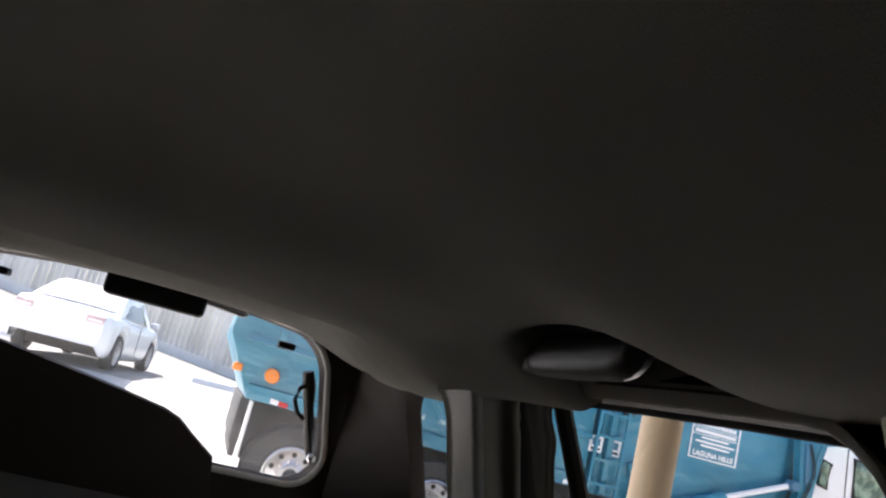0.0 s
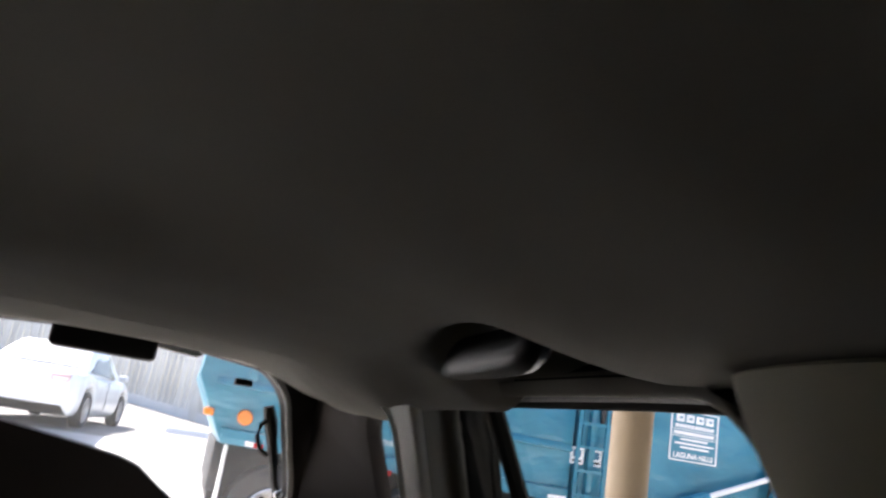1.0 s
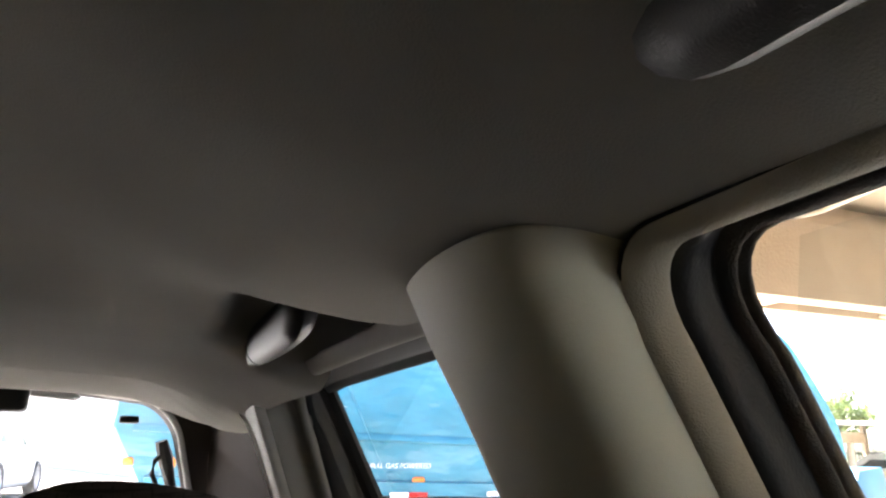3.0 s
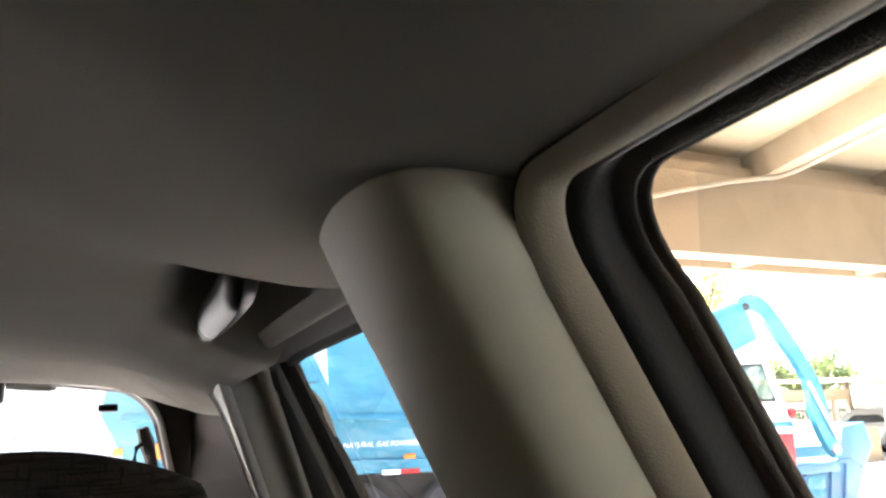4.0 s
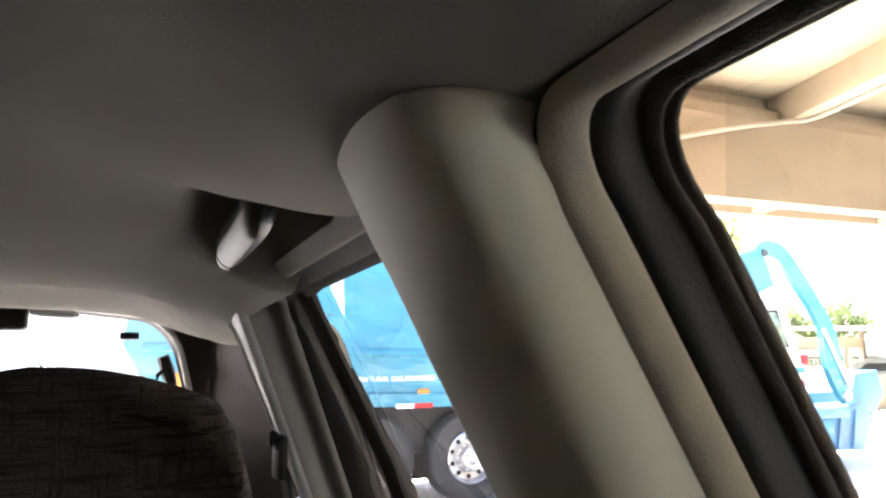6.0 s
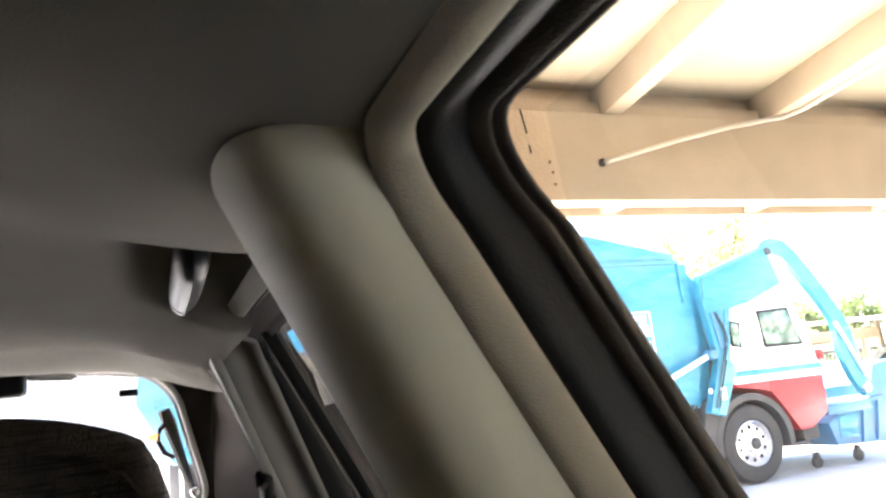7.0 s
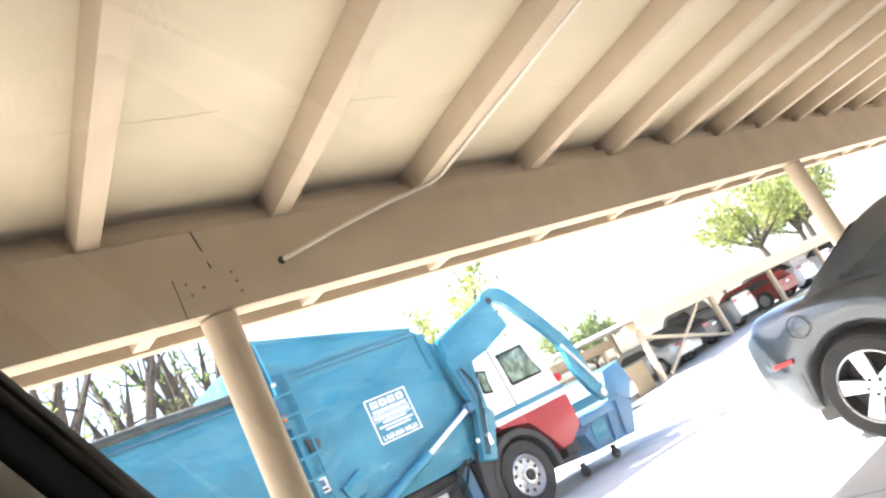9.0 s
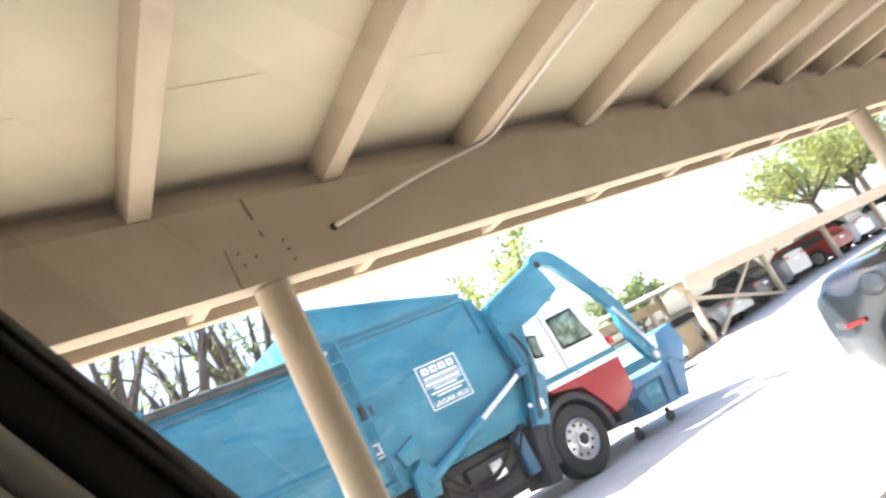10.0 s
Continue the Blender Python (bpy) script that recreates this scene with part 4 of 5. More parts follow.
def truck_wheel(x, steer=False):
    dy = 0.02
    tyre = part("tyre", lathe(bmesh.new(), [(0.29, 0.02), (0.33, -0.015), (0.42, -0.02), (0.49, 0.0), (0.515, 0.04), (0.52, 0.08), (0.52, 0.25), (0.49, 0.29), (0.3, 0.29)], (x, TY + dy, 0.52), "y", 40), TYRE, truck, "worn black truck tyre")
    dish = [(0.30, 0.0), (0.285, -0.01), (0.27, 0.03), (0.25, 0.06 if steer else 0.10), (0.17, 0.05 if steer else 0.12), (0.12, 0.02 if steer else 0.05), (0.115, -0.02), (0.0, -0.03)]
    rim = part("rim", lathe(bmesh.new(), dish, (x, TY + dy, 0.52), "y", 36), ALLOY, tyre, "polished alloy rim")
    part("hub", lathe(bmesh.new(), [(0.085, 0.0), (0.08, -0.045), (0.05, -0.06), (0.0, -0.062)], (x, TY + dy, 0.52), "y", 20), CHASSIS if steer else ALLOY, tyre)
    for k in range(10):
        a = 2 * math.pi * k / 10
        part("wheel_nut", lathe(bmesh.new(), [(0.017, 0.06), (0.017, 0.02 if steer else 0.07), (0.0, 0.015 if steer else 0.065)], (x + 0.145 * math.cos(a), TY + dy, 0.52 + 0.145 * math.sin(a)), "y", 8), CHROME, tyre)
        b = a + 0.314
        part("hand_hole", lathe(bmesh.new(), [(0.028, 0.052 if steer else 0.098), (0.0, 0.05 if steer else 0.096)], (x + 0.215 * math.cos(b), TY + dy - 0.004, 0.52 + 0.215 * math.sin(b)), "y", 10), RUBBER, tyre)


for x, st in ((1.32, True), (2.89, False), (4.10, False), (7.94, True)):
    truck_wheel(x, st)
# tail
part("tail_panel", boxed(0.92, 1.04, TY + 0.25, TY + TW - 0.25, 0.66, 1.0, 0.02), CHASSIS, truck)
part("tail_lamp", lathe(bmesh.new(), [(0.0, -0.06), (0.07, -0.05), (0.08, 0.0)], (1.15, TY - 0.01, 1.28), "y", 18), AMBER, truck)
part("tail_lamp", boxed(0.74, 0.84, TY - 0.03, TY + 0.06, 1.24, 1.32, 0.02), AMBER, truck)

bm = bmesh.new()
arch = [(7.94 + 0.66 * math.cos(radians(a)), 0.52 + 0.66 * math.sin(radians(a))) for a in range(-10, 200, 10)]
inner = [(7.94 + 0.57 * math.cos(radians(a)), 0.52 + 0.57 * math.sin(radians(a))) for a in range(-10, 200, 10)]
prism(bm, arch + inner[::-1], "y", TY - 0.04, TY + 0.55)
part("fender", bm, CHASSIS, truck, "black rubber front fender")
part("splash_guard", prism(bmesh.new(), [(7.22, 1.04), (7.40, 1.14), (7.46, 1.06), (7.32, 0.62), (7.27, 0.20), (7.04, 0.22), (7.12, 0.70)], "y", TY - 0.03, TY + 0.5, 0.015), CHASSIS, truck, "dirty black splash guard behind the front wheel")
part("bumper", boxed(8.85, 9.15, TY + 0.05, TY + 2.4, 0.45, 0.75, 0.03), CHASSIS, truck)
part("fork", beam(bmesh.new(), (9.0, TY + 0.2, 0.95), (10.2, TY + 0.2, 0.95), 0.06, 0.14), BLUE, truck)
part("fork", beam(bmesh.new(), (9.0, TY + TW - 0.2, 0.95), (10.2, TY + TW - 0.2, 0.95), 0.06, 0.14), BLUE, truck)

# cab fittings, hoses and steps
part("step", boxed(8.58, 8.92, TY + 0.0, TY + 0.2, 0.40, 0.45, 0.01), CHASSIS, truck)
for k, (za, zb, dx) in enumerate(((1.1, 0.62, 0.0), (1.2, 0.66, 0.10), (1.0, 0.58, 0.22))):
    part("hose", tube(bmesh.new(), arc_profile([(5.3 + dx, TY - 0.02, za), (5.62 + dx, TY - 0.06, zb + 0.12), (6.0 + dx, TY - 0.04, zb), (6.5 + dx, TY + 0.0, zb + 0.10), (6.95 + dx * 0.5, TY - 0.05, 1.02)], 4), 0.016, 8), RUBBER, truck)
part("valve_block", boxed(5.55, 5.80, TY - 0.03, TY + 0.1, 0.70, 0.86, 0.01), CHASSIS, truck)
part("frame_bracket", boxed(6.85, 7.02, TY + 0.0, TY + 0.12, 0.45, 0.95, 0.01), BLUE_DARK, truck)
part("cylinder_mount", prism(bmesh.new(), [(5.12, 0.80), (5.42, 0.78), (5.50, 1.02), (5.34, 1.22), (5.16, 1.1)], "y", TY - 0.13, TY - 0.02, 0.012), BLUE, truck)
# the body sits high on its springs, its tail a little shorter, the notice a little larger
for ob in truck.children_recursive:
    if ob.name.split(".")[0] in ("tyre", "rim", "hub", "wheel_nut", "hand_hole", "lettering", "fender"):
        continue
    for v in ob.data.vertices:
        x, z = v.co.x, v.co.z
        if ob.name.split(".")[0] in ("notice", "notice_line", "logo_block", "logo_gap", "text_bar"):
            v.co.x = 5.895 + (x - 5.985) * 1.145
            v.co.z = 1.76 + (z - 1.68) * 1.02
            continue
        v.co.x = x - 0.15 * (1 - smoothstep(3.9, 4.6, x)) - 0.14 * (1 - smoothstep(1.1, 2.4, x))
        v.co.z = z + (0.09 + 0.10 * (1 - smoothstep(0.9, 2.2, x))) * smoothstep(0.55, 0.98, z) + 0.10 * smoothstep(1.9, 2.7, z) * smoothstep(1.4, 2.6, x) * (1 - smoothstep(4.60, 4.62, x))

# cab glass: pale green patches in the colour stand in for reflected greenery
GLASS_GREENERY = material("cab_glass_greenery", (0.10, 0.16, 0.12), 0.05, var=0.5, scale=6, dirt=(0.40, 0.50, 0.38), dirt_scale=6, dirt_amount=0.85)
# packer body: tall, its upper sides flared in above a fold, the panel below dented
front = part("front_body", slab([(4.74, 1.06), (7.36, 1.06), (7.47, 1.7), (7.47, 2.72), (7.16, 3.08), (5.95, 3.35), (4.80, 3.58), (4.74, 3.58)], TY + 0.06, TY + TW, bevel=0.02), BLUE, truck, "tall blue steel packer body with dented sides")
bm = bmesh.new()
dents = [(5.42, 2.62, 0.16, 0.022), (5.62, 2.30, 0.22, 0.020), (6.15, 2.72, 0.30, 0.018), (6.75, 2.55, 0.22, 0.016), (5.25, 1.75, 0.20, 0.026), (6.60, 1.55, 0.30, 0.020), (6.95, 2.05, 0.18, 0.014), (5.85, 1.45, 0.25, 0.022)]
rows = []
for i in range(41):
    z = 1.08 + 1.90 * i / 40
    row = []
    for j in range(61):
        x = 4.86 + (2.30 + 0.14 * smoothstep(1.1, 1.9, z)) * j / 60
        d = 0.004 * math.sin(3.1 * x + 1.7 * z) + 0.003 * math.sin(7.3 * x - 5.1 * z)
        for cx, cz, r, a in dents:
            u = ((x - cx) + 0.8 * (z - cz)) / r
            v = ((z - cz) - 0.5 * (x - cx)) / (0.45 * r)
            d += a * math.exp(-u * u - v * v)
        row.append((x, TY + 0.004 + max(0.0, d), z))
    rows.append(row)
sheet(bm, rows)
part("side_panel", bm, BLUE, front, "dented blue side panel", angle=80)
part("upper_panel", prism(bmesh.new(), [(4.82, 2.98), (7.14, 2.99), (7.12, 3.11), (5.95, 3.36), (4.80, 3.58)], "y", TY + 0.02, TY + 0.08, 0.006), BLUE, front)
part("seam", beam(bmesh.new(), (4.84, TY - 0.006, 2.985), (7.14, TY - 0.006, 2.985), 0.03, 0.016), BLUE_DARK, front)
part("seam", beam(bmesh.new(), (4.84, TY - 0.016, 3.01), (7.14, TY - 0.016, 3.01), 0.04, 0.035), BLUE, front)
part("seam", beam(bmesh.new(), (4.80, TY, 3.57), (4.83, TY, 3.0), 0.03, 0.03, up=(1, 0, 0)), BLUE, front)
part("seam", beam(bmesh.new(), (7.15, TY - 0.008, 2.99), (7.16, TY - 0.008, 2.45), 0.03, 0.03, up=(1, 0, 0)), BLUE, front)
part("top_edge", tube(bmesh.new(), [(4.75, TY + 0.03, 3.59), (4.80, TY + 0.03, 3.585), (5.95, TY + 0.03, 3.36), (7.14, TY + 0.03, 3.10)], 0.022, 8), BLUE, front)
part("corner_post", boxed(4.80, 4.88, TY - 0.03, TY + 0.06, 1.08, 2.97, 0.012), BLUE, front)
part("eye_bolt", lathe(bmesh.new(), [(0.0, -0.05), (0.03, -0.04), (0.03, 0.0)], (4.80, TY - 0.03, 2.97), "y", 12), ALLOY, front)
part("side_lamp", lathe(bmesh.new(), [(0.0, -0.05), (0.034, -0.04), (0.042, 0.0)], (4.77, TY - 0.03, 2.54), "y", 14), AMBER, truck)
part("lamp_plate", boxed(4.66, 4.82, TY - 0.028, TY + 0.06, 2.40, 2.80, 0.01), BLUE_DARK, truck)
part("bracket", prism(bmesh.new(), [(4.91, 2.20), (5.08, 2.16), (5.06, 2.04), (4.93, 2.03)], "y", TY - 0.06, TY + 0.02, 0.01), CHASSIS, truck)
part("bracket", prism(bmesh.new(), [(5.10, 1.50), (5.42, 1.62), (5.52, 1.50), (5.36, 1.32), (5.16, 1.30)], "y", TY - 0.07, TY + 0.02, 0.015), BLUE, truck)

# cab
cab = part("cab", prism(bmesh.new(), [(7.80, 1.40), (9.42, 1.40), (9.42, 1.54), (9.14, 2.34), (9.02, 2.46), (8.05, 2.47), (7.84, 2.38)], "y", TY + 0.05, TY + 2.35, 0.05), WHITE, truck, "white cab with red lower panel")
part("roof_cap", prism(bmesh.new(), [(8.02, 2.45), (9.06, 2.44), (8.96, 2.53), (8.14, 2.54)], "y", TY + 0.20, TY + 2.2, 0.03), WHITE, cab)
part("lower_panel", prism(bmesh.new(), [(8.40, 1.31), (9.40, 1.31), (9.38, 0.80), (9.02, 0.60), (8.78, 0.60), (8.66, 0.86), (8.50, 1.08), (8.38, 1.16)], "y", TY + 0.03, TY + 2.37, 0.02), RED, cab, "dark red lower door panel")
part("lower_panel", prism(bmesh.new(), [(7.82, 1.31), (8.40, 1.31), (8.38, 1.16), (8.20, 1.22), (7.84, 1.26)], "y", TY + 0.03, TY + 2.37, 0.008), RED, cab)
part("stripe", boxed(7.81, 9.42, TY + 0.04, TY + 2.36, 1.40, 1.48, 0.004), BLUE, cab, "blue stripe")
part("stripe", boxed(7.81, 9.43, TY + 0.036, TY + 2.364, 1.31, 1.40, 0.004), DECAL, cab)
part("door_shut_line", beam(bmesh.new(), (8.30, TY + 0.046, 2.40), (8.36, TY + 0.046, 1.32), 0.012, 0.010, up=(1, 0, 0)), CHASSIS, cab)
part("door_handle", boxed(8.42, 8.58, TY + 0.0, TY + 0.05, 1.32, 1.38, 0.012), CHROME, cab)
for nm, pts, lab in (("cab_window", [(8.46, 1.78), (9.13, 1.78), (8.96, 2.28), (8.42, 2.26)], "cab side window, reflected greenery put into its colour"), ("cab_window", [(7.88, 1.84), (8.02, 1.80), (8.05, 2.12), (7.90, 2.16)], "small rear cab window")):
    win = part(nm, prism(bmesh.new(), pts, "y", TY + 0.035, TY + 0.06, 0.006), GLASS_GREENERY, cab, lab)
    part("window_rubber", tube(bmesh.new(), [(x, TY + 0.040, z) for x, z in pts + pts[:1]], 0.024, 8), RUBBER, win)
part("windscreen", prism(bmesh.new(), [(TY + 0.25, 1.6), (TY + 2.15, 1.6), (TY + 2.1, 2.3), (TY + 0.3, 2.3)], "x", 9.12, 9.36), GLASS_GREENERY, cab)
part("marker_lamp", boxed(9.36, 9.46, TY + 0.0, TY + 0.1, 1.52, 1.66, 0.02), REDLENS, cab)
# solid black block added for the shade in the gap between arm and cab
part("cab_recess", boxed(7.32, 7.82, TY + 0.30, TY + 2.2, 0.95, 2.42, 0.02), CHASSIS, truck, "dark block standing in for shade in the gap behind the cab")

# loader arms, one each side: a broad crank plate, a hook-shaped head and a slim fore-arm down to the bin
for y in (TY - 0.10, TY + TW + 0.05):
    arm = part("loader_arm", prism(bmesh.new(), [(7.16, 1.00), (7.40, 0.93), (7.72, 1.53), (7.62, 1.62), (7.70, 2.04), (7.76, 2.32), (8.12, 2.38), (8.76, 2.62), (8.66, 2.92), (8.58, 3.10), (8.46, 3.15), (7.34, 2.78), (7.33, 2.44), (7.42, 1.80), (7.44, 1.63)], "y", y - 0.06, y + 0.06, 0.012), BLUE, truck, "blue bent loader arm")
    part("arm_rib", tube(bmesh.new(), [(7.36, y - 0.06, 2.46), (7.36, y - 0.06, 2.76), (8.48, y - 0.06, 3.13)], 0.016, 6), BLUE, arm)
    part("arm_louvre", prism(bmesh.new(), [(7.42, 2.28), (7.48, 2.26), (7.55, 1.80), (7.49, 1.78)], "y", y - 0.085, y - 0.055, 0.008), BLUE_DARK, arm)
    part("column_edge", tube(bmesh.new(), [(7.68, y - 0.06, 2.30), (7.62, y - 0.06, 2.04), (7.56, y - 0.06, 1.64), (7.30, y - 0.06, 1.0)], 0.014, 6), BLUE, arm)
    head = arc_profile([(8.46, 3.12), (8.56, 3.23), (8.80, 3.27), (9.06, 3.15), (9.43, 2.70), (9.76, 2.20), (9.90, 1.88), (9.98, 1.36), (10.14, 0.98)], 4)
    under = arc_profile([(9.96, 0.94), (9.76, 1.20), (9.62, 1.62), (9.56, 2.10), (8.98, 2.88), (8.80, 3.02), (8.60, 3.04)], 4)
    part("fore_arm", prism(bmesh.new(), head + under, "y", y - 0.05, y + 0.05), BLUE, arm)
    part("pivot_pin", lathe(bmesh.new(), [(0.0, -0.09), (0.07, -0.09), (0.08, -0.06), (0.08, 0.06)], (9.96, y, 1.06), "y", 16), ALLOY, arm)
    part("hook_pin", lathe(bmesh.new(), [(0.0, -0.08), (0.05, -0.08), (0.06, -0.05), (0.06, 0.05)], (8.62, y, 3.08), "y", 14), CHASSIS, arm)
    part("hydraulic_ram", tube(bmesh.new(), [(9.60, y - 0.07, 2.02), (10.0, y - 0.07, 1.22)], 0.030, 10), ALLOY, arm)
    part("lift_cylinder", tube(bmesh.new(), [(5.30, y, 1.00), (6.42, y, 1.39)], 0.068, 14), BLUE, arm)
    part("lift_rod", tube(bmesh.new(), [(6.38, y, 1.376), (7.33, y, 1.72)], 0.036, 12), WHITE, arm, "bright hydraulic rod")
    part("rod_eye", lathe(bmesh.new(), [(0.0, -0.09), (0.06, -0.085), (0.07, -0.05), (0.07, 0.05)], (7.36, y, 1.73), "y", 14), BLUE_DARK, arm)
    part("decal", boxed(7.38, 7.46, y - 0.07, y - 0.058, 1.14, 1.30), DECAL, arm)
    part("decal", boxed(7.19, 7.24, y - 0.07, y - 0.058, 1.24, 1.30), DECAL, arm)
for k in range(2):
    part("hose", tube(bmesh.new(), arc_profile([(7.50 - 0.03 * k, TY - 0.18, 2.28), (7.60 - 0.03 * k, TY - 0.20, 1.95), (7.50 - 0.04 * k, TY - 0.19, 1.60), (7.30 - 0.05 * k, TY - 0.18, 1.05)], 4), 0.008, 6), RUBBER, truck)

dumpster = thing("waste_bin", "blue steel front-load waste bin held on the truck's forks", "bin")
BIN = material("bin_blue_paint", (0.05, 0.17, 0.30), 0.5, var=0.2, scale=3, dirt=(0.12, 0.16, 0.2), dirt_amount=0.6)
body = part("bin_body", prism(bmesh.new(), [(9.50, 0.30), (10.52, 0.25), (10.80, 0.72), (10.56, 0.92), (9.82, 0.84), (9.40, 0.62)], "y", TY + 0.10, TY + 2.1, 0.015), BIN, dumpster)
part("side_panel", prism(bmesh.new(), [(9.56, 0.40), (9.90, 0.38), (9.96, 0.74), (9.60, 0.70)], "y", TY + 0.085, TY + 0.11, 0.006), BLUE, dumpster)
for x in (9.55, 9.85):
    part("side_rib", beam(bmesh.new(), (x + 0.42, TY + 0.085, 0.30), (x + 0.56, TY + 0.085, 0.84), 0.04, 0.05, up=(0, 1, 0)), BIN, dumpster)
part("pocket", boxed(9.35, 10.2, TY + 0.02, TY + 0.10, 0.74, 0.86, 0.01), BIN, dumpster)
part("lid", prism(bmesh.new(), [(10.30, 0.90), (10.58, 0.90), (10.82, 0.74), (11.08, 1.05), (10.98, 1.42), (10.50, 1.36)], "y", TY + 0.12, TY + 2.08, 0.01), BIN, dumpster)
for x in (9.15, 9.95):
    part("caster", lathe(bmesh.new(), [(0.0, -0.03), (0.08, -0.03), (0.09, 0.0), (0.08, 0.03), (0.0, 0.03)], (x, TY + 0.2, 0.12), "y", 16), TYRE, dumpster)
    part("caster_fork", boxed(x - 0.03, x + 0.03, TY + 0.16, TY + 0.24, 0.14, 0.26, 0.005), CHASSIS, dumpster)

# ---- cars ----
def car(name, label, paint, at, turn=0.0, L=4.7, W=1.82, H=1.44, style="sedan", group="", wheel_r=0.33, spokes=10, detail=False, lens=None, back_glass=None):
    """A car along its own y (rear at +y), built of a bowed body shell, a glasshouse, wheels, lamps and bumper."""
    root = thing(name, label, "car", group=group)
    root.matrix_world = pose(at[0], at[1], at[2], 0, 0, turn)
    h = L / 2
    fw, rw = -h + 0.19 * L, h - (0.168 if style == "coupe" else 0.215) * L
    belt = 0.62 * H

    def low(y):
        """Lower edge, lifted round the wheels."""
        z = 0.22
        for c in (fw, rw):
            d = abs(y - c)
            if d < wheel_r + 0.05:
                z = max(z, wheel_r + math.sqrt((wheel_r + 0.05) ** 2 - d * d))
        if style == "coupe" and y > rw:
            z = max(z, 0.34)
        return z + 0.16 * smoothstep(h - 0.25, h, abs(y))

    def top(y):
        if style == "pickup":
            return belt + 0.10 - 0.12 * smoothstep(-0.35 * L, -h, y)
        return belt + 0.03 + (0.06 if style != "coupe" else 0.17) * smoothstep(-0.1 * L, 0.4 * L, y) - 0.20 * smoothstep(-0.26 * L, -h, y) - 0.10 * smoothstep(h - 0.15, h, y)

    def half(y):
        u = abs(y) / h
        flare = 0.035 * (math.exp(-((y - rw) / 0.42) ** 2) + 0.7 * math.exp(-((y - fw) / 0.42) ** 2)) if style == "coupe" else 0.0
        return W / 2 * (1 - 0.03 * u ** 2 - (0.10 if y > 0 else 0.22) * smoothstep(0.84, 1.0, u) ** 2) + flare - (0.03 if style == "coupe" else 0)

    bm = bmesh.new()
    rows = []
    n = 72
    for k in range(n + 1):
        y = -h + L * k / n
        lo, hi, w = low(y), top(y), half(y)
        prof = [(0.90, 0.0), (0.965, 0.10), (0.99, 0.28), (1.0, 0.48), (0.992, 0.62), (0.985, 0.72), (0.965, 0.86), (0.90, 0.96), (0.78, 1.0), (0.45, 1.015), (0.0, 1.02)]
        right = [(w * a, y, lo + (hi - lo) * b) for a, b in prof]
        rows.append(right + [(-x, yy, z) for x, yy, z in right[-2::-1]])
    sheet(bm, rows)
    for row in (rows[0], rows[-1]):
        vs = [bm.verts.new(p) for p in row]
        bm.faces.new(vs)
    bmesh.ops.remove_doubles(bm, verts=bm.verts, dist=0.0005)
    body = part("body", bm, paint, root, angle=50)
    part("underbody", boxed(-W * 0.42, W * 0.42, -h + 0.25, h - 0.75, 0.18, 0.50), CHASSIS, root)
    # glasshouse
    if style == "pickup":
        a0, a1, b0, b1 = -0.22 * L, -0.13 * L, 0.10 * L, 0.13 * L
    elif style == "coupe":
        a0, a1, b0, b1 = -0.20 * L, -0.04 * L, 0.24 * L, 0.372 * L
    elif style == "wagon":
        a0, a1, b0, b1 = -0.25 * L, -0.12 * L, 0.40 * L, 0.47 * L
    else:
        a0, a1, b0, b1 = -0.24 * L, -0.08 * L, 0.20 * L, 0.36 * L
    cabin = [(a0, top(a0) - 0.03), (a1, H - 0.03), ((a1 + b0) / 2, H), (b0, H - 0.04), (b1, top(b1) - 0.03)]
    bm = bmesh.new()
    rws = []
    for y, z in arc_profile(cabin, 5):
        base = top(y) - 0.06
        wt, wb = W * 0.36, W * 0.455
        t = min(1, max(0, (z - base) / (H - base)))
        wz = wb + (wt - wb) * t
        row = [(wb, y, base), (wb + (wz - wb) * 0.5, y, (base + z) / 2), (wz, y, z - 0.03 * t), (wz - 0.06, y, z), (wz * 0.5, y, z + 0.012), (0, y, z + 0.016)]
        rws.append(row + [(-p, q, r) for p, q, r in row[-2::-1]])
    sheet(bm, rws)
    part("roof", bm, paint, root, angle=50)
    for sd in (1, -1):
        bm = bmesh.new()
        g = []
        for y, z in arc_profile(cabin, 5)[3:-3]:
            base = top(y) + 0.01
            wt, wb = W * 0.36, W * 0.455
            g.append([(sd * (wb + (wt - wb) * f + 0.006), y, base + (z - 0.07 - base) * f) for f in (0.04, 0.5, 0.93)])
        sheet(bm, g)
        part("side_window", bm, CAR_GLASS, root)
        part("mirror", boxed(*sorted((sd * W * 0.47, sd * W * 0.57)), a0 + 0.25, a0 + 0.40, belt + 0.04, belt + 0.16, 0.03, 3), paint, root)
        if style != "coupe":
            part("tail_lamp", boxed(*sorted((sd * W * 0.25, sd * W * 0.42)), h - 0.10, h + 0.012, belt - 0.13, belt + 0.0, 0.02), lens or TAILLENS, root)
            part("lamp_strip", boxed(*sorted((sd * W * 0.27, sd * W * 0.405)), h - 0.02, h + 0.018, belt - 0.105, belt - 0.065, 0.006), DECAL if lens else TAILLENS, root)
        if style != "coupe":
            part("door_handle", boxed(*sorted((sd * (W / 2 - 0.01), sd * (W / 2 + 0.015))), 0.3, 0.46, belt - 0.1, belt - 0.07, 0.008), paint, root)
            part("door_line", beam(bmesh.new(), (sd * (half(0.1) + 0.001), 0.1, 0.35), (sd * (half(0.1) - 0.005), 0.1, belt), 0.008, 0.008, up=(1, 0, 0)), RUBBER, root)
